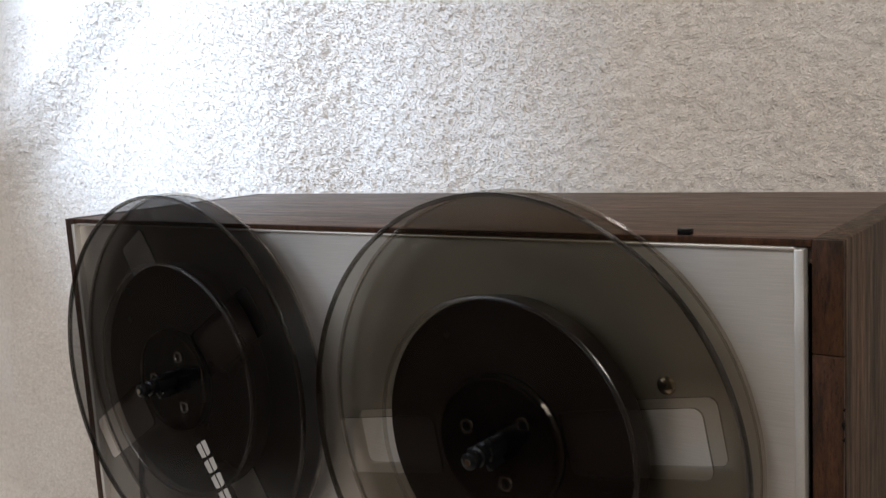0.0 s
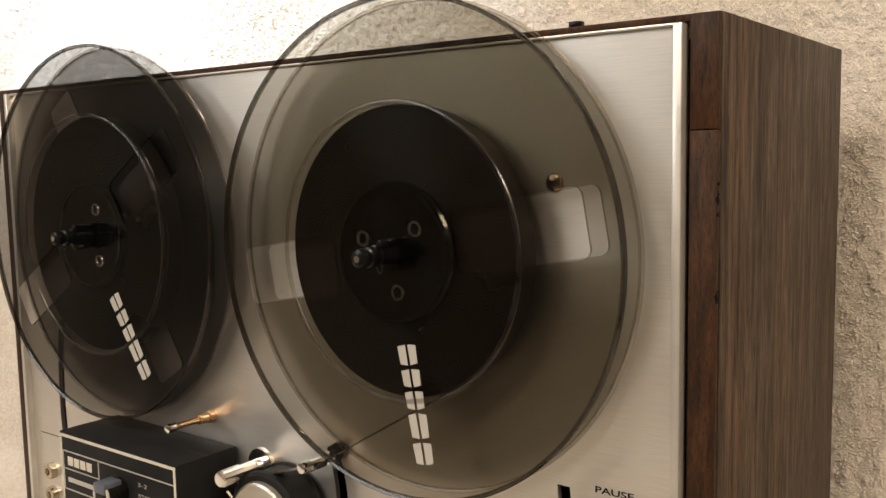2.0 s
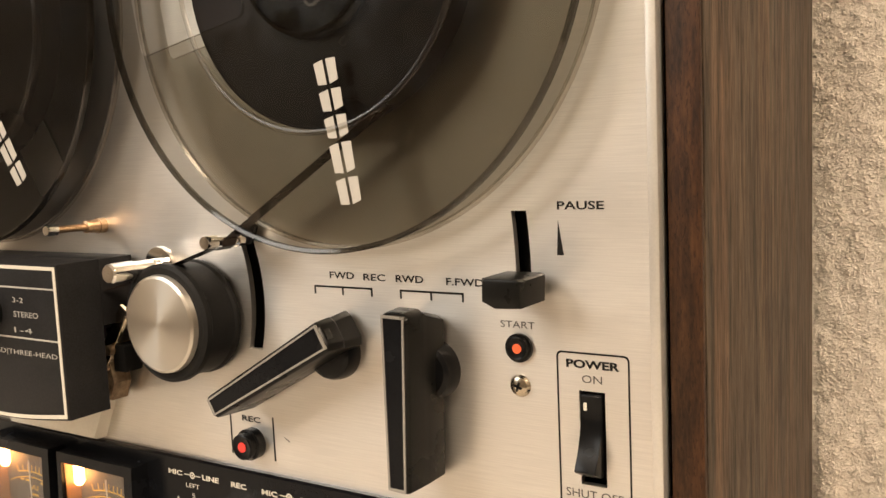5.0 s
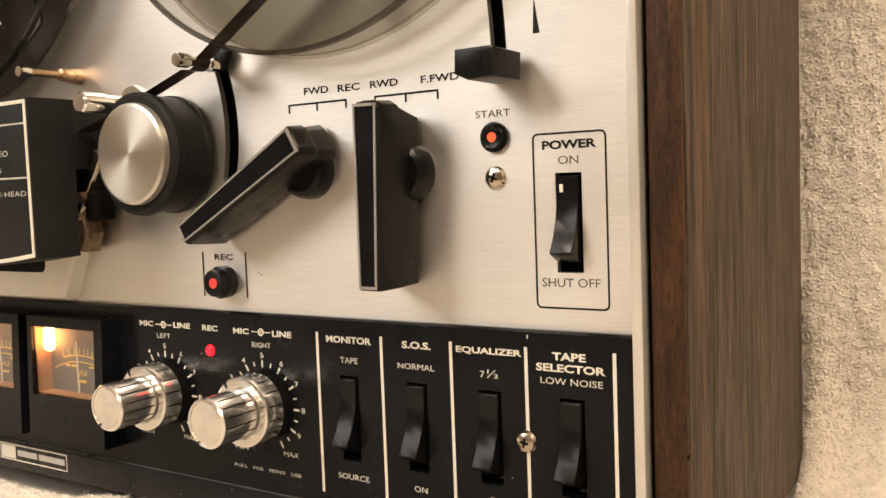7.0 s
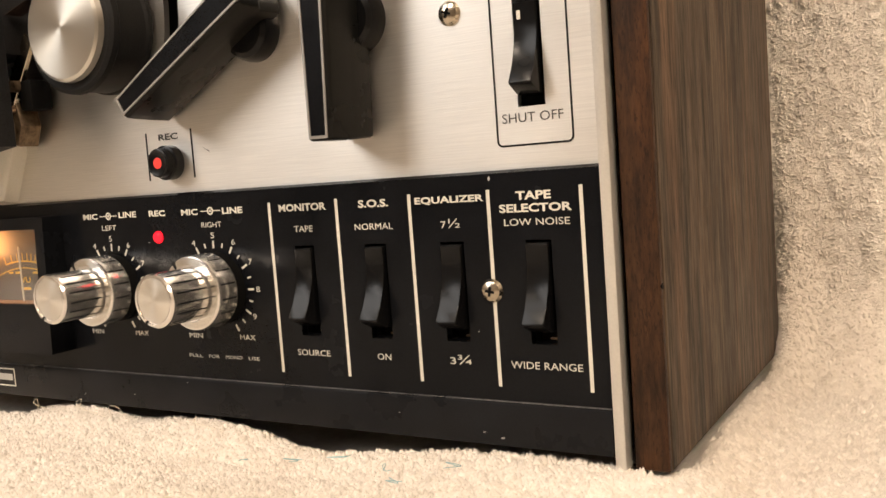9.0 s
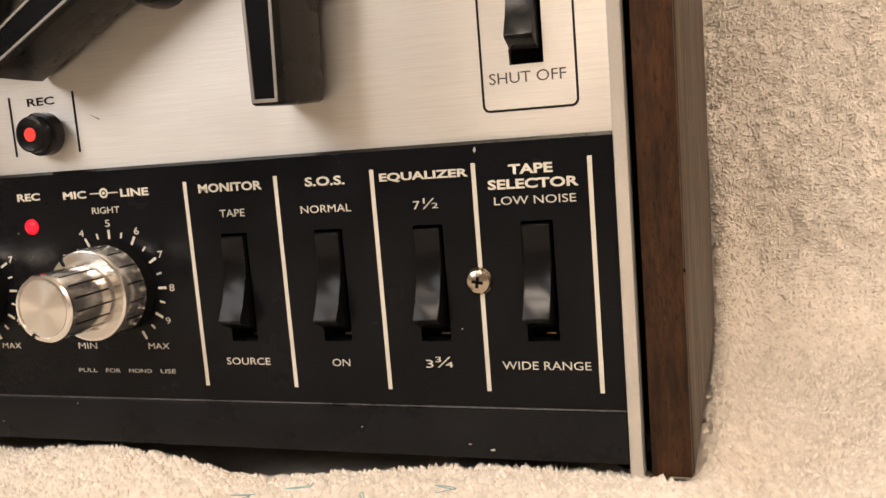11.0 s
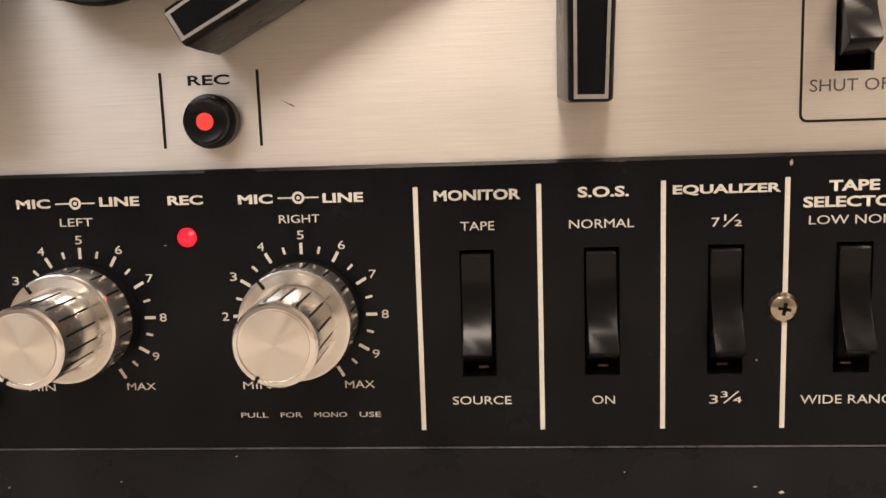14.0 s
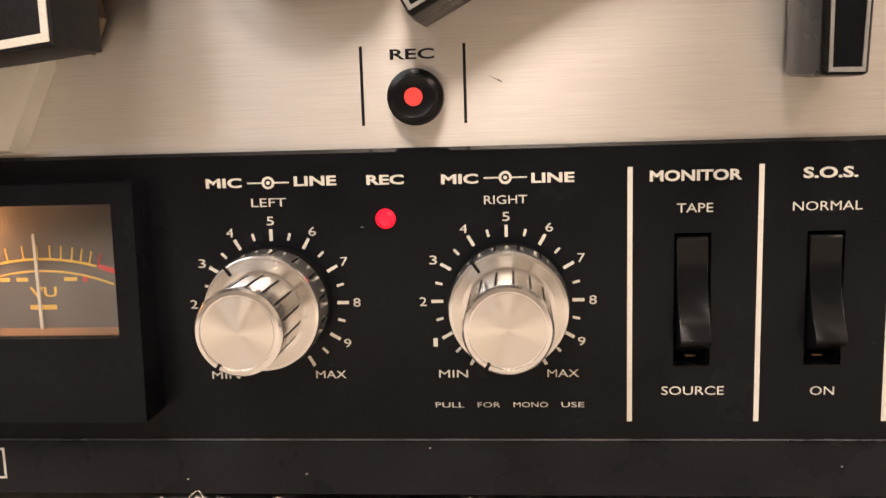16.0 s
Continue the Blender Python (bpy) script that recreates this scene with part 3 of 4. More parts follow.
# face plate with its slots
def bent_slot(x_top, x_mid, x_low, z_top, z_low, width, n=10):
    mid = (z_top + z_low) / 2
    pts = []
    for sgn in (1, -1):
        seq = range(n + 1) if sgn == 1 else range(n, -1, -1)
        for i in seq:
            t = i / n
            x = x_top * (1 - t) * (1 - 2 * t) + x_mid * 4 * t * (1 - t) + x_low * t * (2 * t - 1)
            pts.append((x + sgn * width / 2, z_top + (z_low - z_top) * t))
    return pts


slots = [bent_slot(-0.1522, -0.1480, -0.1504, 0.1600, 0.1198, 0.0064), bent_slot(-0.0454, -0.0445, -0.0444, 0.1680, 0.1440, 0.0048),
         bent_slot(-0.3500, -0.3545, -0.3520, 0.1960, 0.1150, 0.0055), rect(-0.0284, -0.0208, 0.0914, 0.1182)]
face = part("face_plate", plate(rect(PANEL_X0, PANEL_X1 + 0.0001, 0.0756, 0.3160), slots, FRONT, 0.0022), ALU, deck, "horizontally brushed aluminium face plate", smooth=False)
part("slot_backing", box(-0.3600, -0.0200, 0.0060, 0.0075, 0.0800, 0.2000), VOID, face)
part("trim_strip", box(-0.0066, -0.0037, -0.0034, 0.0030, -0.0005, 0.3168, 0.0004), ALU_TRIM, deck, "pale aluminium edge trim")
part("trim_strip", box(-0.3885, -0.3857, -0.0034, 0.0030, -0.0005, 0.3168, 0.0004), ALU_TRIM, deck, "pale aluminium edge trim")
part("trim_strip", box(-0.3856, -0.0067, -0.0014, 0.0021, 0.3161, 0.3171, 0.0004), ALU_TRIM, deck, "bright rounded top edge of the face plate")

# black control panel
SW_X = (-0.1000, -0.0744, -0.0494, -0.0241)
METER_X = (-0.2334, -0.2857)
holes = [rect(x - 0.0036, x + 0.0036, 0.0305, 0.0576) for x in SW_X] + [rect(x - 0.0222, x + 0.0222, 0.0390, 0.0672) for x in METER_X]
control = part("control_panel", plate(rect(PANEL_X0 + 0.0001, PANEL_X1 - 0.0001, 0.0150, 0.0750), holes, BLACK_Y, 0.0040), BLACK_PAINT, deck, "satin black control panel", smooth=False)
part("panel_lip", rail([(BLACK_Y, 0.07505), (-0.0016, 0.07575), (0.0, 0.07575), (0.0, 0.07505)], PANEL_X0 + 0.0001, PANEL_X1 - 0.0001), LIP_PAINT, control, "glossy black upper edge")
# thin strip whose pale colour stands for light caught at the join
part("panel_seam", box(PANEL_X0 + 0.0002, PANEL_X1 - 0.0002, -0.0030, -0.0020, 0.01472, 0.01500, 0.0001), SEAM_HIGHLIGHT, control, "pale grey line for the highlight between panel and lower strip")
part("kick_strip", box(PANEL_X0 + 0.0001, PANEL_X1 - 0.0001, -0.0033, 0.0040, 0.0026, 0.0147, 0.0008), KICK_LIT, deck, "black lower strip with small paint chips")
for cx, cz, w, h in ((-0.0370, 0.0738, 0.0007, 0.0014), (-0.0376, 0.0050, 0.0013, 0.0007), (-0.0430, 0.0062, 0.0010, 0.0003), (-0.0430, 0.0334, 0.0005, 0.0004), (-0.1535, 0.0133, 0.0005, 0.0004), (-0.1800, 0.0075, 0.0006, 0.0004), (-0.2060, 0.0062, 0.0005, 0.0005), (-0.0700, 0.0095, 0.0004, 0.0004), (-0.1660, 0.0600, 0.0007, 0.0002)):
    part("paint_chip", slab([(cx - w / 2, cz), (cx - w * 0.1, cz - h / 2), (cx + w / 2, cz - h * 0.1), (cx + w * 0.2, cz + h / 2)], (BLACK_Y if cz > 0.0149 else -0.0033) - 0.0001, BLACK_Y + 0.0004), INK_DIM, control)

DIV_X = (-0.1123, -0.0870, -0.0620, -0.0376, -0.0118)
for dx in DIV_X:
    part("divider_line", box(dx - 0.0005, dx + 0.0005, BLACK_Y - 0.0001, BLACK_Y + 0.0003, 0.0188, 0.0709), INK_CREAM, control, "cream printed line")
TXT = BLACK_Y - 0.00012
for s, x, z, w, h, bo in (("MONITOR", -0.0996, 0.0690, 0.0178, 0.0022, 0.032), ("S.O.S.", -0.0740, 0.0690, 0.0103, 0.0022, 0.032), ("EQUALIZER", -0.0495, 0.0688, 0.0213, 0.0022, 0.032),
                          ("TAPE", -0.0247, 0.0690, 0.0098, 0.0022, 0.032), ("SELECTOR", -0.0244, 0.0658, 0.0202, 0.0022, 0.032),
                          ("TAPE", -0.0997, 0.0626, 0.0070, 0.0018, 0.0), ("SOURCE", -0.0997, 0.0253, 0.0124, 0.0018, 0.0), ("NORMAL", -0.0744, 0.0625, 0.0131, 0.0018, 0.0), ("ON", -0.0742, 0.0252, 0.0047, 0.0018, 0.0),
                          ("LOW NOISE", -0.0242, 0.0622, 0.0182, 0.0018, 0.0), ("WIDE RANGE", -0.0240, 0.0249, 0.0201, 0.0019, 0.0),
                          ("LEFT", -0.1850, 0.0654, 0.0072, 0.0017, 0.0), ("RIGHT", -0.1368, 0.0650, 0.0086, 0.0017, 0.0), ("REC", -0.1609, 0.0695, 0.0076, 0.0020, 0.032),
                          ("MIC", -0.1941, 0.0695, 0.0075, 0.0020, 0.032), ("LINE", -0.1752, 0.0696, 0.0087, 0.0020, 0.032), ("MIC", -0.1459, 0.0693, 0.0074, 0.0020, 0.032), ("LINE", -0.1274, 0.0692, 0.0085, 0.0020, 0.032),
                          ("PULL", -0.1491, 0.0224, 0.0060, 0.0011, 0.0), ("FOR", -0.1410, 0.0224, 0.0047, 0.0011, 0.0), ("MONO", -0.1324, 0.0224, 0.0071, 0.0011, 0.0), ("USE", -0.1238, 0.0224, 0.0046, 0.0011, 0.0),
                          ("7", -0.0516, 0.0622, 0.0016, 0.0019, 0.0), ("\u00bd", -0.0483, 0.0625, 0.0038, 0.0025, 0.0), ("3", -0.0516, 0.0251, 0.0018, 0.0019, 0.0), ("\u00be", -0.0480, 0.0255, 0.0043, 0.0026, 0.0)):
    lettering(s, x, z, w, h, INK_CREAM, control, TXT, bo)
for sx in (-0.1849, -0.1368):
    part("dash", box(sx - 0.0043, sx - 0.0013, TXT, BLACK_Y, 0.06925, 0.06955), INK_CREAM, control)
    part("dash", box(sx + 0.0013, sx + 0.0043, TXT, BLACK_Y, 0.06925, 0.06955), INK_CREAM, control)
    part("printed_ring", outline(circle(sx, 0.0694, 0.0013, 20), circle(sx, 0.0694, 0.0008, 20), TXT, BLACK_Y), INK_CREAM, control)
    part("printed_dot", slab(circle(sx, 0.0694, 0.0004, 10), TXT, BLACK_Y), INK_CREAM, control)
    for i in range(21):
        a = radians(240 - 15 * i)
        big = i % 2 == 0
        r0, r1, w = (0.0131, 0.0155, 0.00032) if big else (0.0136, 0.0151, 0.00025)
        kx, kz = sx + 0.0, 0.0444
        d, n = Vector((math.cos(a), math.sin(a))), Vector((-math.sin(a), math.cos(a)))
        c = Vector((kx, kz))
        part("tick", slab([tuple(c + d * r0 - n * w), tuple(c + d * r1 - n * w), tuple(c + d * r1 + n * w), tuple(c + d * r0 + n * w)], TXT, BLACK_Y), INK_CREAM, control)
        if big and 0 < i < 20:
            lettering(str(i // 2), kx + 0.0172 * math.cos(a), kz + 0.0172 * math.sin(a), 0.0009 if i == 2 else 0.0015, 0.0018, INK_CREAM, control, TXT)
    lettering("MIN", sx - 0.0114, 0.0291, 0.0060, 0.0016, INK_CREAM, control, TXT)
    lettering("MAX", sx + 0.0111, 0.0291, 0.0064, 0.0016, INK_CREAM, control, TXT)


# rocker switches
def rocker(parent, x, z0, z1, width, mount_y, dot=False):
    h = z1 - z0
    prof = [(mount_y + 0.004, z1 - 0.0002), (mount_y - 0.0008, z1 - 0.0004), (mount_y - 0.0011, z1 - 0.0008), (mount_y - 0.0008, z0 + h * 0.80), (mount_y - 0.0009, z0 + h * 0.66), (mount_y - 0.0018, z0 + h * 0.52), (mount_y - 0.0037, z0 + h * 0.36),
            (mount_y - 0.0062, z0 + h * 0.215), (mount_y - 0.0063, z0 + h * 0.200), (mount_y - 0.0058, z0 + h * 0.180), (mount_y - 0.0016, z0 + h * 0.095), (mount_y + 0.004, z0 + h * 0.08)]
    sw = part("rocker_switch", rail(prof, x - width / 2, x + width / 2, 0.0002), BLACK_PLASTIC, parent, "glossy black rocker switch, pressed at its top" if not dot else "glossy black power rocker with a white dash")
    if dot:
        part("dash_mark", box(x - 0.0020, x - 0.0011, mount_y - 0.00125, mount_y + 0.0003, z1 - 0.0048, z1 - 0.0026), INK_CREAM, sw)
    return sw


for x in SW_X:
    rocker(deck, x - 0.0002, 0.0316, 0.0572, 0.0060, BLACK_Y)
    part("switch_well", outline(rect(x - 0.0036, x + 0.0036, 0.0305, 0.0576), rect(x - 0.0034, x + 0.0034, 0.0307, 0.0574), 0.0, 0.0040), VOID, control)
# bars added to give the yellow glint at the foot of each slot
for x in SW_X:
    part("slot_glint", box(x - 0.0004, x + 0.0018, 0.0022, 0.0030, 0.0309, 0.0314, 0.0001), BRASS, control, "small brass-coloured bar for the yellow glint in the switch slot")
part("switch_backing", box(-0.1100, -0.0150, 0.0041, 0.0060, 0.0250, 0.0600), VOID, control)


# level knobs: broad ring with a taller inner knob
def level_knob(x, z, turn, turn_in):
    base = BLACK_Y
    skirt = part("knob_skirt", lathe([(0.0, base), (0.0116, base), (0.0116, base - 0.0034), (0.0, base - 0.0034)], 96), VOID, deck, "matt black knob skirt", loc=(x, 0, z))
    part("outer_knob", lathe([(0.0, base - 0.0034), (0.0112, base - 0.0034), (0.0117, base - 0.0037), (0.0117, base - 0.0106), (0.0114, base - 0.0113), (0.0108, base - 0.0115), (0.0088, base - 0.0115), (0.0088, base - 0.0100), (0.0, base - 0.0100)], 144), KNOB_ALU, skirt, "bright aluminium outer ring knob with narrow grip slots")
    part("ring_face", lathe([(0.0090, base - 0.0117), (0.0108, base - 0.0116), (0.0108, base - 0.0112), (0.0090, base - 0.0112), (0.0090, base - 0.0117)], 96), ALU_SPUN, skirt)
    part("inner_knob", lathe([(0.0, base - 0.0102), (0.0081, base - 0.0102), (0.0081, base - 0.0259), (0.0077, base - 0.0265), (0.0070, base - 0.0266), (0.0069, base - 0.0261), (0.0, base - 0.0261)], 144), KNOB_ALU, skirt, "bright aluminium inner knob with narrow grip slots")
    part("knob_cap", lathe([(0.0, base - 0.0265), (0.0066, base - 0.0264), (0.0067, base - 0.0260), (0.0, base - 0.0260)], 96), ALU_SPUN, skirt, "spun aluminium cap")
    slot_out, slot_in = None, None
    for k in range(16):
        for r, ya, yb, half, phase in ((0.01175, base - 0.0100, base - 0.0042, 0.00024, turn), (0.00815, base - 0.0245, base - 0.0125, 0.00020, turn_in)):
            me = slot_out if half > 0.00022 else slot_in
            if me is None:
                me = bpy.data.meshes.new("grip_slot")
                bm = box(-half, half, ya, yb, r - 0.0004, r)
                bm.to_mesh(me)
                bm.free()
                me.materials.append(VOID)
                slot_out, slot_in = (me, slot_in) if half > 0.00022 else (slot_out, me)
            part("grip_slot", me, VOID, skirt, rot=(0, phase + 22.5 * k, 0))
    part("pointer", box(-0.0003, 0.0003, base - 0.0268, base - 0.0259, 0.0068, 0.0083), BLACK_PAINT, skirt, "black pointer notch", rot=(0, turn_in, 0))
    part("pointer", box(-0.0003, 0.0003, base - 0.0119, base - 0.0100, 0.0094, 0.0119), BLACK_PAINT, skirt, "black pointer notch", rot=(0, turn, 0))


level_knob(-0.1847, 0.0447, -35, -148)
level_knob(-0.1365, 0.0447, -35, -150)

# record lamp
rec_lamp = part("record_lamp", lathe([(0.0, BLACK_Y - 0.0015), (0.0012, BLACK_Y - 0.0013), (0.0019, BLACK_Y - 0.0006), (0.0021, BLACK_Y + 0.0002)], 32), LED_RED, control, "lit red record lamp", loc=(-0.1611, 0, 0.0616))


# screws
def screw(parent, x, y, z, r, turn):
    head = part("screw", lathe([(0.0, y - 0.0018), (r * 0.45, y - 0.00165), (r * 0.8, y - 0.0011), (r, y - 0.0002), (r, y + 0.0003)], 32), NICKEL, parent, "domed cross-head screw", loc=(x, 0, z), rot=(0, turn, 0))
    for a, b in ((r * 0.40, r * 0.10), (r * 0.10, r * 0.40)):
        part("cross_slot", box(-a, a, y - 0.00195, y - 0.0010, -b, b), VOID, head)


screw(deck, -0.0466, FRONT, 0.1176, 0.0033, 20)
screw(deck, -0.0480, FRONT, 0.2700, 0.0033, 40)
screw(deck, -0.0381, BLACK_Y, 0.0444, 0.0032, 10)


# level meters
def meter(x):
    z0, z1, half = 0.0220, 0.0706, 0.0232
    f0, f1 = -0.0120, -0.0102
    w0, w1, wl, wr = 0.0395, 0.0665, x - 0.0205, x + 0.0186
    body = plate(rect(x - half, x + half, z0, z1), [rect(wl, wr, w0, w1)], f0, BLACK_Y - 0.0001)
    for v in body.verts:
        if v.co.y < f0 + 0.001:
            v.co.y = f0 + (f1 - f0) * (v.co.z - z0) / (z1 - z0)
    housing = part("level_meter", body, BLACK_PAINT, deck, "black-framed level meter with an orange-lit dial", smooth=False)
    part("window", box(wl, wr, -0.0096, -0.0090, w0, w1), METER_GLASS, housing, "clear meter window")
    part("meter_case", outline(rect(wl - 0.0008, wr + 0.0008, w0 - 0.0006, w1 + 0.0006), rect(wl + 0.0001, wr - 0.0001, w0 + 0.0001, w1 - 0.0001), -0.0088, -0.0022), CASE_INNER, housing, "brown inner wall of the meter")
    part("dial", box(wl - 0.0008, wr + 0.0008, -0.0022, -0.0014, w0 - 0.0006, w1 + 0.0006), DIAL, housing, "grey dial card")
    yd, cx, cz = -0.00235, (wl + wr) / 2 - 0.0006, 0.010
    part("scale_arc", arc_band(cx, cz, 0.0442, 0.0447, 74, 104, yd, -0.0021), YELLOW, housing)
    part("scale_arc", arc_band(cx, cz, 0.0441, 0.0451, 65, 73.5, yd, -0.0021), RED_INK, housing)
    part("scale_arc", arc_band(cx, cz, 0.0417, 0.0421, 68, 114, yd, -0.0021), YELLOW, housing)
    for k, a in enumerate((104, 99, 94.5, 90.5, 87, 84, 81, 78.5, 76, 73.5, 65)):
        a = radians(a)
        d, n = Vector((math.cos(a), math.sin(a))), Vector((-math.sin(a), math.cos(a)))
        c = Vector((cx, cz))
        part("tick", slab([tuple(c + d * 0.0447 - n * 0.00015), tuple(c + d * 0.0474 - n * 0.00015), tuple(c + d * 0.0474 + n * 0.00015), tuple(c + d * 0.0447 + n * 0.00015)], yd, -0.0021), RED_INK if k > 8 else YELLOW, housing)
    bars([(cx - 0.0095, cx - 0.0070), (cx - 0.0055, cx - 0.0030), (cx + 0.0050, cx + 0.0078)], 0.0497, 0.0505, yd, YELLOW, housing)
    part("printed_dot", slab(circle(cx + 0.0096, 0.0500, 0.0006, 12), yd, -0.0021), RED_INK, housing)
    lettering("VU", cx + 0.0002, 0.0474, 0.0060, 0.0022, YELLOW, housing, yd, 0.02)
    bars([(cx - 0.0030, cx + 0.0028)], 0.0436, 0.0446, yd, YELLOW, housing)
    part("needle", box(cx - 0.0003, cx + 0.0003, -0.0040, -0.0036, w0 + 0.0002, 0.0600), INK_CREAM, housing, "white needle")
    part("bulb", lathe([(0.0, 0.0), (0.0013, 0.0003), (0.0021, 0.0016), (0.0021, 0.0085), (0.0012, 0.0100), (0.0, 0.0102)], 20), BULB, housing, "glowing orange meter bulb", loc=(wl + 0.0045, -0.0056, 0.0560), rot=(90, 0, 0))


for mx in METER_X:
    meter(mx)

# plate with the unreadable maker's mark on the lower strip
KY = -0.0034
part("badge_frame", outline(rect(-0.2930, -0.2466, 0.0062, 0.0132), rect(-0.2925, -0.2471, 0.0067, 0.0127), KY, -0.0030), INK_CREAM, control)
part("badge_block", slab(round_rect(-0.2920, -0.2820, 0.0070, 0.0124, 0.0003), KY, -0.0030), INK_CREAM, control)
for bx0, bx1 in ((-0.2805, -0.2668), (-0.2655, -0.2482)):
    part("badge_bar", box(bx0, bx1, KY, -0.0030, 0.0085, 0.0110), INK_DIM, control)

# printing on the face plate
FT = FRONT - 0.00012
for s, x, z, w, h, m, bo in (("FWD", -0.1101, 0.1473, 0.0100, 0.0022, INK_BLACK, 0.015), ("REC", -0.0971, 0.1471, 0.0086, 0.0022, INK_BLACK, 0.015), ("RWD", -0.0837, 0.1471, 0.0103, 0.0022, INK_BLACK, 0.015),
                             ("F.FWD", -0.0639, 0.1469, 0.0130, 0.0022, INK_BLACK, 0.015), ("PAUSE", -0.0266, 0.1694, 0.0137, 0.0023, INK_BLACK, 0.02), ("START", -0.0469, 0.1354, 0.0110, 0.0020, INK_GREY, 0.0),
                             ("POWER", -0.0242, 0.1257, 0.0157, 0.0024, INK_BLACK, 0.035), ("ON", -0.0245, 0.1216, 0.0059, 0.0022, INK_GREY, 0.0), ("SHUT OFF", -0.0246, 0.0887, 0.0170, 0.0024, INK_GREY, 0.0),
                             ("REC", -0.1549, 0.0942, 0.0089, 0.0021, INK_BLACK, 0.02)):
    lettering(s, x, z, w, h, m, face, FT, bo)
part("printed_frame", outline(round_rect(-0.0350, -0.0136, 0.0815, 0.1290, 0.0016), round_rect(-0.0345, -0.0141, 0.0820, 0.1285, 0.0012), FT, FRONT), INK_BLACK, face)
for x in (-0.1652, -0.1445):
    part("printed_line", box(x - 0.0003, x + 0.0003, FT, FRONT, 0.0803, 0.0960), INK_BLACK, face)
for xa, xm, xb in ((-0.1219, -0.1100, -0.0981), (-0.0875, -0.0760, -0.0645)):
    part("printed_bracket", box(xa, xb, FT, FRONT, 0.1431, 0.1437), INK_BLACK, face)
    for x in (xa + 0.0003, xm, xb - 0.0003):
        part("printed_bracket", box(x - 0.0003, x + 0.0003, FT - 0.00002, FRONT, 0.1409, 0.1431), INK_BLACK, face)
part("printed_wedge", slab([(-0.0333, 0.1653), (-0.0338, 0.1557), (-0.0318, 0.1557)], FT, FRONT), INK_BLACK, face)
part("scratch", slab([(-0.1400, 0.0897), (-0.1384, 0.0889), (-0.1376, 0.0883), (-0.1385, 0.0888)], FT, FRONT), INK_GREY, face)
part("scratch", slab([(-0.1380, 0.0886), (-0.1372, 0.0881), (-0.1370, 0.0882), (-0.1379, 0.0888)], FT, FRONT), INK_GREY, face)
bars([(-0.3790, -0.3600)], 0.1290, 0.1294, FT, INK_BLACK, face, "printed_line")


# push buttons
def button(parent, x, z, r, tall, dot_mat, dot_r, what):
    b = part("push_button", lathe([(0.0, -tall + 0.0004), (r * 0.55, -tall + 0.0003), (r * 0.72, -tall), (r * 0.82, -tall + 0.0003), (r * 0.86, -tall * 0.55), (r, -tall * 0.5), (r, 0.0005)], 40), BLACK_PLASTIC, parent, what, loc=(x, 0, z))
    part("button_dot", lathe([(0.0, -tall + 0.0001), (dot_r, -tall + 0.0001), (dot_r, -tall + 0.0006)], 24), dot_mat, b)


button(deck, -0.1542, 0.0857, 0.0056, 0.0064, RED_DOT, 0.0018, "black record button with a red centre")
button(deck, -0.0464, 0.1288, 0.0042, 0.0022, ORANGE_DOT, 0.0014, "black start button with an orange centre")
rocker(deck, -0.0247, 0.0920, 0.1178, 0.0062, FRONT, True)


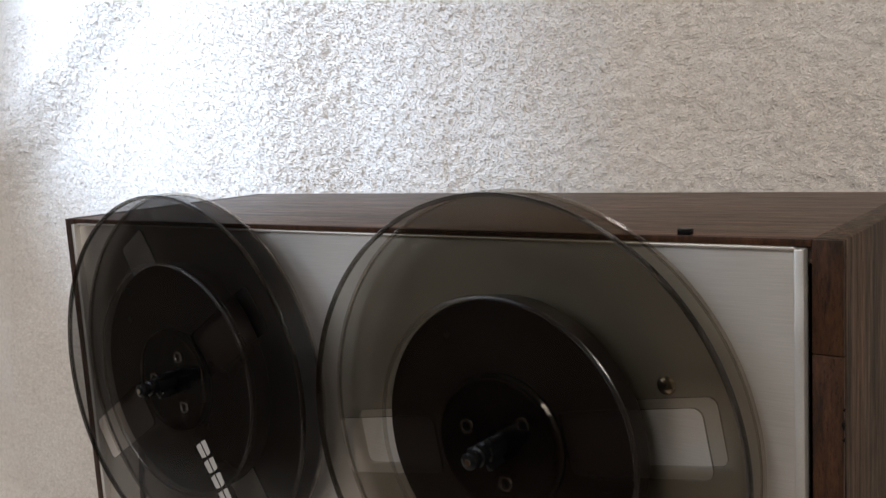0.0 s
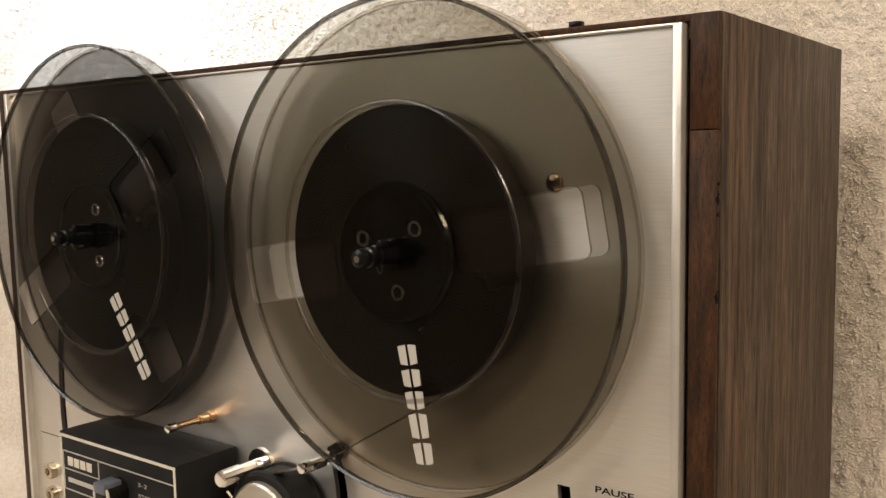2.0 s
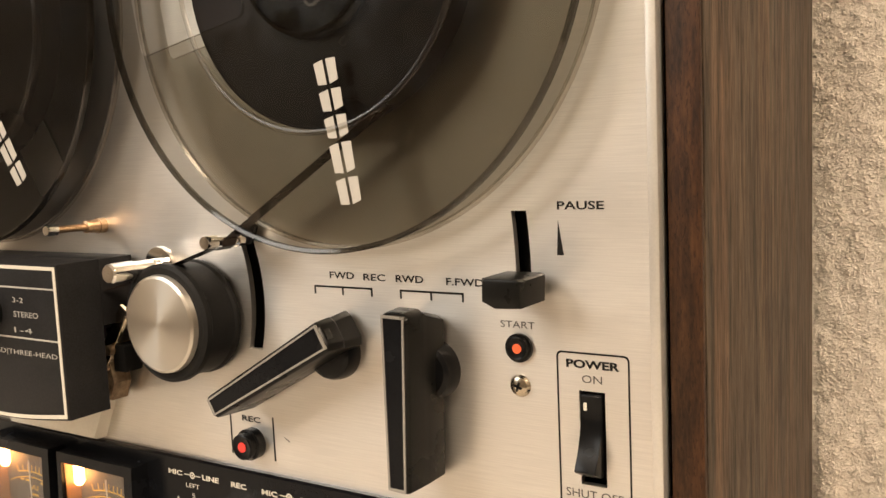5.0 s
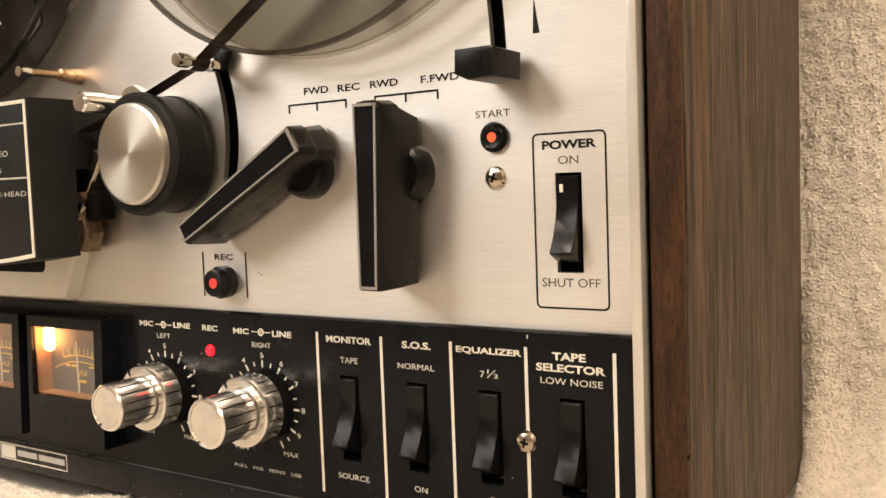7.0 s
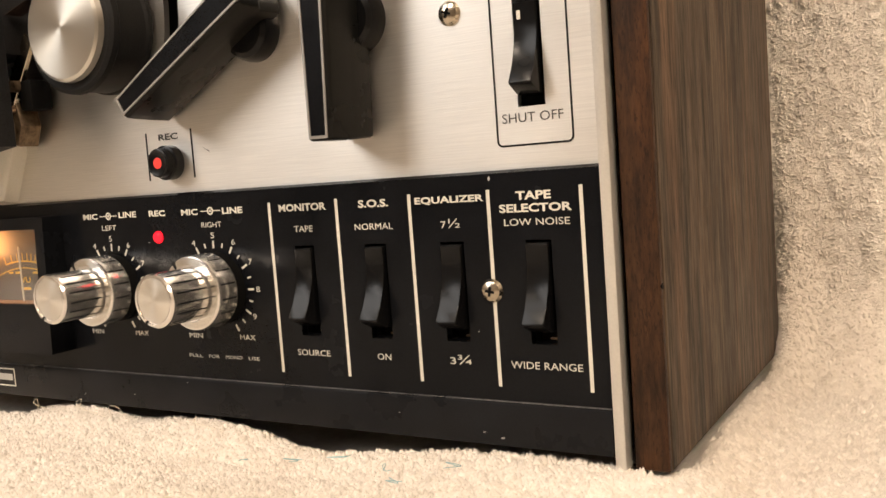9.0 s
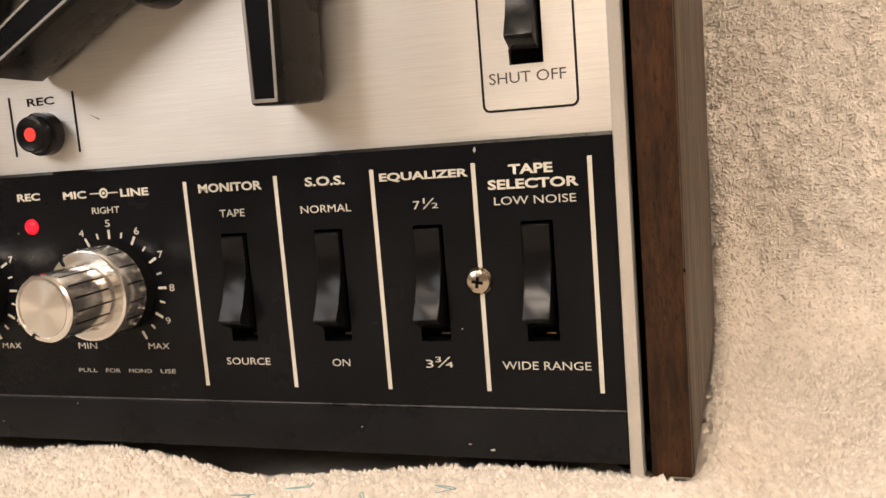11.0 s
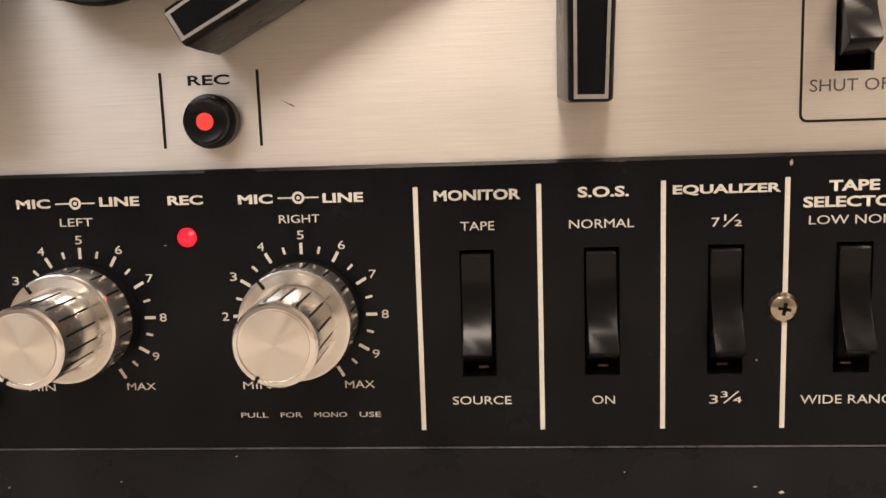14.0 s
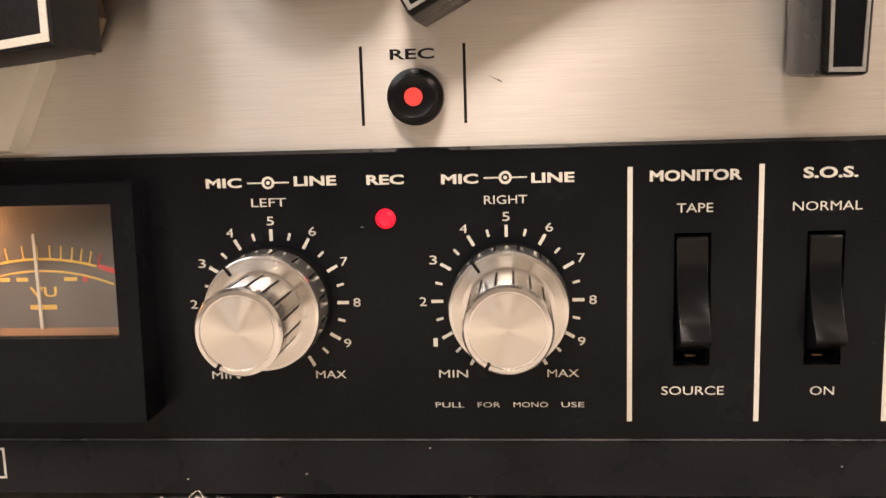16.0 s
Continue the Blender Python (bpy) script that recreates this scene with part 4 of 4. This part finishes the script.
# lever knobs
def lever(parent, hub, tip_a, tip_b, w_a, w_b, y0, y1, foot, what):
    """A tapered bar from end a (top) to end b (tip) on a round hub."""
    a, b = Vector(tip_a), Vector(tip_b)
    d = (b - a).normalized()
    n = Vector((-d.y, d.x))
    L = (b - a).length
    bm = bmesh.new()
    loops = []
    # front face, shoulder, waist and foot, each a little broader and blunter towards the panel
    for y, wide, top_in, tip_in in ((y0, 0.0, 0.0006, 0.0), (y0 + 0.0012, 0.0007, -0.0002, -0.0003), (y0 + (y1 - y0) * 0.45, 0.0011, -0.0006, -0.0003), (y0 + (y1 - y0) * 0.55, 0.0012, 0.0006, -0.0003), (y1, 0.0018, -0.0006 + foot, 0.0002)):
        wa, wb = w_a / 2 + wide, w_b / 2 + wide
        aa, bb = a + d * top_in, b - d * tip_in
        ring = [aa + n * wa + d * 0.0012, aa + n * wa * 0.62, aa - n * wa * 0.62, aa - n * wa + d * 0.0012, bb - n * wb - d * 0.0005, bb - n * wb * 0.8, bb + n * wb * 0.8, bb + n * wb - d * 0.0005]
        loops.append([bm.verts.new((p.x, y, p.y)) for p in ring])
    bm.faces.new(loops[0]), bm.faces.new(loops[-1][::-1])
    for front, back in zip(loops, loops[1:]):
        for i in range(8):
            bm.faces.new((front[i], back[i], back[(i + 1) % 8], front[(i + 1) % 8]))
    bmesh.ops.bevel(bm, geom=list(bm.edges), offset=0.0003, segments=2, affect="EDGES", profile=0.5)
    body = part("lever_knob", bm, GREY_PLASTIC, parent, what)
    out = [a + n * w_a * 0.47 + d * 0.0005, a - n * w_a * 0.47 + d * 0.0005, b - n * w_b * 0.45 - d * 0.0003, b + n * w_b * 0.45 - d * 0.0003]
    inn = [a + n * (w_a * 0.47 - 0.0006) + d * 0.0013, a - n * (w_a * 0.47 - 0.0006) + d * 0.0013, b - n * (w_b * 0.45 - 0.0006) - d * 0.0011, b + n * (w_b * 0.45 - 0.0006) - d * 0.0011]
    part("silver_border", outline([tuple(p) for p in out], [tuple(p) for p in inn], y0 - 0.0004, y0 + 0.0004), DULL_SILVER, body, "thin silver border")
    ridge = [a + n * w_a * 0.20 - d * 0.0004, a - n * w_a * 0.20 - d * 0.0004, a - n * w_a * 0.26 + d * 0.0010, a + n * w_a * 0.26 + d * 0.0010]
    part("end_ridge", slab([tuple(p) for p in ridge], y0 + 0.0012, y0 + 0.0040, 0.0002), BLACK_PLASTIC, body, "small moulded ridge")
    part("inlay", slab([tuple(p) for p in inn], y0 - 0.0001, y0 + 0.0004), BLACK_PAINT, body, "black inlay")
    part("hub", lathe([(0.0, -0.0062), (0.0070, -0.0060), (0.0084, -0.0052), (0.0091, -0.0036), (0.0094, -0.0014), (0.0094, 0.0004)], 48), BLACK_PLASTIC, body, "round black hub", loc=(hub[0], 0, hub[1]))
    return body


lever(deck, (-0.1135, 0.1225), (-0.1041, 0.1315), (-0.1548, 0.1031), 0.0086, 0.0066, -0.0185, -0.0018, 0.0002, "tilted dark grey lever knob with a silver-edged front")
lever(deck, (-0.0760, 0.1200), (-0.0767, 0.1400), (-0.0778, 0.0872), 0.0084, 0.0068, -0.0195, -0.0016, 0.0036, "upright dark grey lever knob with a silver-edged front")

# pause slider
pk = part("pause_slider", slab([(-0.0482, 0.1448), (-0.0442, 0.1430), (-0.0366, 0.1434), (-0.0362, 0.1506), (-0.0375, 0.1512), (-0.0480, 0.1512)], -0.0180, -0.0030, 0.0007), GREY_PLASTIC, deck, "dark grey block knob of the pause slider")
part("stem", box(-0.0454, -0.0430, -0.0031, 0.0040, 0.1455, 0.1505), BLACK_PLASTIC, pk)

# pinch roller with its silver cap
roller = part("pinch_roller", lathe([(0.0, -0.0178), (0.0195, -0.0178), (0.0208, -0.0170), (0.0210, -0.0150), (0.0200, -0.0140), (0.0200, -0.0040), (0.0206, -0.0030), (0.0206, -0.0015), (0.0, -0.0015)], 64), RUBBER, deck, "black rubber pinch roller with a spun silver cap", loc=(-0.1758, 0, 0.1304))
part("roller_cap", lathe([(0.0, -0.0206), (0.0160, -0.0204), (0.0170, -0.0198), (0.0173, -0.0176), (0.0, -0.0176)], 80), ALU_CAP, roller, "spun aluminium cap")


# guide pins
def pin(x, z, prof, mat, what):
    return part("guide_pin", lathe(prof, 28), mat, deck, what, loc=(x, 0, z))


p1 = pin(-0.2280, 0.1628, [(0.0, -0.0250), (0.0016, -0.0248), (0.0019, -0.0240), (0.0019, -0.0205), (0.0014, -0.0200), (0.0014, -0.0085), (0.0024, -0.0082), (0.0026, -0.0030), (0.0030, -0.0028), (0.0030, 0.0003)], BRASS, "worn brass tape guide pin")
part("pin_tip", lathe([(0.0, -0.0252), (0.0018, -0.0249), (0.0020, -0.0240), (0.0020, -0.0206)], 24), CHROME, p1, "chrome tip")
p2 = pin(-0.1905, 0.1485, [(0.0, -0.0280), (0.0030, -0.0278), (0.0036, -0.0270), (0.0036, -0.0180), (0.0031, -0.0176), (0.0031, -0.0065), (0.0070, -0.0062), (0.0073, -0.0056), (0.0073, -0.0040), (0.0030, -0.0038), (0.0030, 0.0003)], CHROME, "polished capstan post with a washer")
p3 = pin(-0.1500, 0.1592, [(0.0, -0.0208), (0.0021, -0.0206), (0.0024, -0.0198), (0.0024, -0.0160), (0.0016, -0.0155), (0.0016, -0.0070), (0.0027, -0.0068), (0.0027, -0.0035)], CHROME, "chrome pin of the tension arm")
part("arm", slab([(-0.0030, -0.0022), (0.0030, -0.0022), (0.0060, 0.0038), (0.0025, 0.0063), (-0.0025, 0.0033)], -0.0034, -0.0014, 0.0004), BLACK_PAINT, p3, "black tension arm")

# jack knobs beside the head cover
for jz in (0.1085, 0.0950):
    jk = part("jack_socket", lathe([(0.0, -0.0018), (0.0018, -0.0018), (0.0022, -0.0036), (0.0042, -0.0034), (0.0046, 0.0003)], 32), NICKEL, deck, "nickel jack socket", loc=(-0.3690, 0, jz))
    part("socket_hole", lathe([(0.0, -0.0020), (0.0017, -0.0020), (0.0017, -0.0012)], 20), VOID, jk)

# ivory plate under the head cover
iv = part("ivory_plate", slab([(-0.2950, 0.0768), (-0.2370, 0.0768), (-0.2285, 0.0940), (-0.2285, 0.0985), (-0.2950, 0.0985)], -0.0062, 0.0002, 0.0020), CREAM_PLASTIC, deck, "ivory plastic plate under the head cover")
part("notch", slab(round_rect(-0.2850, -0.2480, 0.0875, 0.0960, 0.0030), -0.0065, -0.0058), VOID, iv)

# pinch roller arm and linkage, in the opening beside the heads
arm = part("roller_arm", slab([(-0.2085, 0.1340), (-0.2045, 0.1310), (-0.2200, 0.1080), (-0.2262, 0.1100)], -0.0105, -0.0088, 0.0004), NICKEL, deck, "grey metal roller arm")
link = part("linkage", slab([(-0.2300, 0.0985), (-0.2190, 0.0960), (-0.2160, 0.1030), (-0.2180, 0.1120), (-0.2290, 0.1130)], -0.0100, -0.0020, 0.0008), RUST, deck, "oily brown metal linkage")
part("bracket", slab([(-0.2290, 0.0990), (-0.2175, 0.0975), (-0.2165, 0.1040), (-0.2200, 0.1110), (-0.2270, 0.1115)], -0.0130, -0.0118, 0.0003), RUST, link)
part("rivet", lathe([(0.0, -0.0155), (0.0014, -0.0150), (0.0019, -0.0138), (0.0019, -0.0115)], 20), BRASS, link, "brass rivet", loc=(-0.2225, 0, 0.1030))
part("rivet", lathe([(0.0, -0.0128), (0.0010, -0.0126), (0.0012, -0.0100)], 16), BRASS, link, "brass rivet", loc=(-0.2190, 0, 0.1090))
part("spring_post", lathe([(0.0, -0.0130), (0.0020, -0.0128), (0.0022, -0.0020)], 20), RUST, link, loc=(-0.2150, 0, 0.1165))
part("felt_pad", box(-0.2150, -0.2080, -0.0105, -0.0020, 0.1080, 0.1185, 0.0010), VOID, link)
part("link_bar", slab([(-0.2210, 0.1240), (-0.2150, 0.1200), (-0.2140, 0.1150), (-0.2200, 0.1160)], -0.0080, -0.0062, 0.0003), RUST, link)

# head cover
HC_X0, HC_X1, HC_Z0, HC_Z1, HC_Y = -0.3010, -0.2112, 0.0930, 0.1518, -0.0335
low = [(HC_X0 + (HC_X1 - HC_X0) * i / 12, HC_Z0 - 0.0040 * math.sin(math.pi * (0.04 + 0.92 * i / 12)) + 0.0030) for i in range(13)]
hc_pts = low + [(HC_X1, HC_Z1), (HC_X0, HC_Z1)]
cover_bm = slab(hc_pts, HC_Y, -0.0160, 0.0010)
box(HC_X0, HC_X1, -0.0159, -0.0012, 0.1270, HC_Z1, 0.0004, cover_bm)
box(HC_X0, -0.2420, -0.0159, -0.0064, 0.0960, 0.1269, 0.0004, cover_bm)
cover = part("head_cover", cover_bm, BLACK_COVER, deck, "black head cover with cream lining and printing")
cx, cz = (HC_X0 + HC_X1) / 2, (HC_Z0 + HC_Z1) / 2
shrink = lambda pts, k: [(p[0] + (k if p[0] < cx else -k) * (1 if abs(p[0] - cx) > 0.040 else abs(p[0] - cx) / 0.040), p[1] + (k if p[1] < cz else -k)) for p in pts]
part("cream_lining", outline(shrink(hc_pts, 0.0008), shrink(hc_pts, 0.0021), HC_Y - 0.0002, HC_Y + 0.0008), INK_CREAM, cover, "cream border line")
HT = HC_Y - 0.00015
part("printed_frame", outline(rect(-0.2985, -0.2122, 0.1238, 0.1432), rect(-0.2979, -0.2128, 0.1244, 0.1426), HT, HC_Y), INK_DIM, cover)
part("printed_line", box(-0.2694, -0.2688, HT, HC_Y, 0.1238, 0.1432), INK_DIM, cover)
part("printed_line", box(-0.2979, -0.2694, HT, HC_Y, 0.1340, 0.1345), INK_DIM, cover)
for k in range(4):
    part("mark_block", box(-0.2945 + 0.0052 * k, -0.2903 + 0.0052 * k, HT, HC_Y, 0.1362, 0.1404), INK_CREAM, cover)
bars([(-0.2950, -0.2740)], 0.1280, 0.1302, HT, INK_DIM, cover)
lettering("3-2", -0.2356, 0.1382, 0.0067, 0.0019, INK_DIM, cover, HT)
lettering("STEREO", -0.2314, 0.1329, 0.0150, 0.0021, INK_DIM, cover, HT)
lettering("1-4", -0.2338, 0.1270, 0.0110, 0.0019, INK_DIM, cover, HT)
lettering("MICRON GAP HEAD|THREE-HEAD", -0.2530, 0.1183, 0.0770, 0.0024, INK_DIM, cover, HT)
sel = part("selector_knob", slab(circle(-0.2520, 0.1330, 0.0058, 32), HC_Y - 0.0100, HC_Y + 0.0005, 0.0005), GREY_PLASTIC, deck, "slate selector knob with a cream ring")
part("knob_wing", box(-0.2562, -0.2478, HC_Y - 0.0112, HC_Y - 0.0020, 0.1345, 0.1392, 0.0006), BLUE_GREY, sel, "slate grey grip")
part("cream_ring", outline(circle(-0.2520, 0.1330, 0.0058, 32), circle(-0.2520, 0.1330, 0.0047, 32), HC_Y - 0.0104, HC_Y - 0.0095), INK_CREAM, sel)


# ---- reels: things of their own on the spindles ----
def reel_flange(r, thick, y):
    """A smoked disc with two window slots cut through, a raised rim and a hub ring."""
    wins = []
    for s in (1, -1):
        w = round_rect(0.0275, 0.0775, -0.0112, 0.0112, 0.0032)
        wins.append([(s * px, s * pz) for px, pz in w])
    bm = plate(circle(0, 0, r - 0.0008, 128), [*wins, circle(0, 0, 0.0048, 24)], y, y + thick)
    return bm


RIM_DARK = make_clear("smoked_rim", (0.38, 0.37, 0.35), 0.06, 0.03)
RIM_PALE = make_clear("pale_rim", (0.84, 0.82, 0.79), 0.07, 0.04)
EYELET = make_clear("glossy_eyelet", (0.45, 0.44, 0.42), 0.22, 0.08)
BEAD = make_clear("glossy_smoked_bead", (0.70, 0.68, 0.64), 0.045, 0.16)


def tape_reel(x, z, turn, pack_r, label, plastic, slip=0):
    reel = new("tape_reel")
    reel.location, reel.rotation_euler = (x, 0, z), (0, radians(-turn), 0)
    tagged(reel, label, "tape reel", "reels on the deck")
    yf, yb, th = -0.0172, -0.0050, 0.0012
    for nm, y in (("front_flange", yf), ("back_flange", yb)):
        fl = part(nm, reel_flange(0.0890, th, y), plastic, reel, "smoked clear plastic flange with two windows", smooth=False, rot=(0, slip if nm == "back_flange" else 0, 0))
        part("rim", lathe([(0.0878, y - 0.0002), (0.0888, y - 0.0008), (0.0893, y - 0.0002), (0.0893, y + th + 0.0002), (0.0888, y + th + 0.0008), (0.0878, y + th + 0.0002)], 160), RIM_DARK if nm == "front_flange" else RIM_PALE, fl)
    part("tape_pack", lathe([(0.0255, yf + th + 0.0022), (pack_r - 0.0004, yf + th + 0.0022), (pack_r, yf + th + 0.0025), (pack_r, yb - 0.0005), (pack_r - 0.0004, yb - 0.0002), (0.0255, yb - 0.0002)], 128), PACK, reel, "wound dark brown tape")
    part("hub", lathe([(0.0060, yf + th + 0.0001), (0.0245, yf + th + 0.0001), (0.0253, yf + th + 0.0010), (0.0253, yb - 0.0001), (0.0060, yb - 0.0001)], 96), HUB, reel, "smoked plastic hub")
    for bead_r, half in ((pack_r + 0.0008, 0.0011),):
        part("flange_bead", lathe([(bead_r - half, yf + 0.0001), (bead_r - half * 0.6, yf - 0.0004), (bead_r, yf - 0.0006), (bead_r + half * 0.6, yf - 0.0004), (bead_r + half, yf + 0.0001)], 160), BEAD, reel, "raised moulded ring on the flange")
    part("hub_ring", lathe([(0.0236, yf - 0.0005), (0.0246, yf - 0.0005), (0.0248, yf), (0.0234, yf), (0.0236, yf - 0.0005)], 96), RIM_DARK, reel)
    for k in range(3):
        a = radians(90 + 120 * k)
        part("hub_eyelet", lathe([(0.0020, yf - 0.0004), (0.0028, yf - 0.0004), (0.0030, yf), (0.0018, yf), (0.0020, yf - 0.0004)], 32), EYELET, reel, loc=(0.0140 * math.cos(a), 0, 0.0140 * math.sin(a)))
    # maker's mark as plain white bars along the radius
    r0 = 0.0325
    for k, length in enumerate((0.0088, 0.0078, 0.0080, 0.0104, 0.0094)):
        for side_of in (-1, 1):
            part("mark_bar", slab([(side_of * 0.0006, r0), (side_of * 0.0041, r0 + 0.0004), (side_of * 0.0038, r0 + length - 0.0020), (side_of * 0.0006, r0 + length - 0.0014)], yf - 0.00015, yf), REEL_WHITE, reel, "white printed bar")
        r0 += length
    return reel


tape_reel(-0.1040, 0.2456, -170, 0.0520, "smoked plastic tape reel wound with brown tape, on the take-up spindle", SMOKE)
tape_reel(-0.2915, 0.2448, -148, 0.0560, "smoked plastic tape reel with a shaded tint, half wound, on the supply spindle", SMOKE_SHADED, 90)


# spindles belong to the deck
def spindle(x, z):
    sp = part("spindle", lathe([(0.0, -0.0352), (0.0016, -0.0352), (0.0030, -0.0346), (0.0034, -0.0335), (0.0034, -0.0320), (0.0028, -0.0315), (0.0028, -0.0305), (0.0036, -0.0300), (0.0038, -0.0290), (0.0038, -0.0278), (0.0030, -0.0272), (0.0030, -0.0262),
                               (0.0040, -0.0258), (0.0040, -0.0065), (0.0040, 0.0)], 40), BLACK_PLASTIC, deck, "glossy black ribbed spindle", loc=(x, 0, z))
    part("spindle_tip", lathe([(0.0, -0.0354), (0.0012, -0.0354), (0.0013, -0.0350)], 16), CHROME, sp)
    for k in range(3):
        part("spindle_wing", box(-0.0011, 0.0011, -0.0265, -0.0180, 0.0030, 0.0064, 0.0004), BLACK_PLASTIC, sp, rot=(0, 30 + 120 * k, 0))
    part("turntable", lathe([(0.0, -0.0036), (0.0300, -0.0036), (0.0310, -0.0031), (0.0310, -0.0010), (0.0, -0.0010)], 64), BLACK_PAINT, sp, "black reel table")


spindle(-0.1042, 0.2454)
spindle(-0.2920, 0.2446)


# the running tape, from the take-up reel down to the guides
def ribbon(pts, y0, y1):
    bm = bmesh.new()
    for (xa, za), (xb, zb) in zip(pts, pts[1:]):
        d = Vector((xb - xa, zb - za)).normalized()
        n = Vector((-d.y, d.x)) * 0.00008
        slab([(xa - n.x, za - n.y), (xb - n.x, zb - n.y), (xb + n.x, zb + n.y), (xa + n.x, za + n.y)], y0, y1, bm=bm)
    return bm


tape = tagged(part("magnetic_tape", ribbon([(-0.0800, 0.1995), (-0.1464, 0.1600), (-0.1475, 0.1575), (-0.1500, 0.1563), (-0.1540, 0.1567), (-0.1905, 0.1452), (-0.2105, 0.1400)], -0.0152, -0.0090), TAPE), "thin brown magnetic tape stretched between reel and guides", "tape")
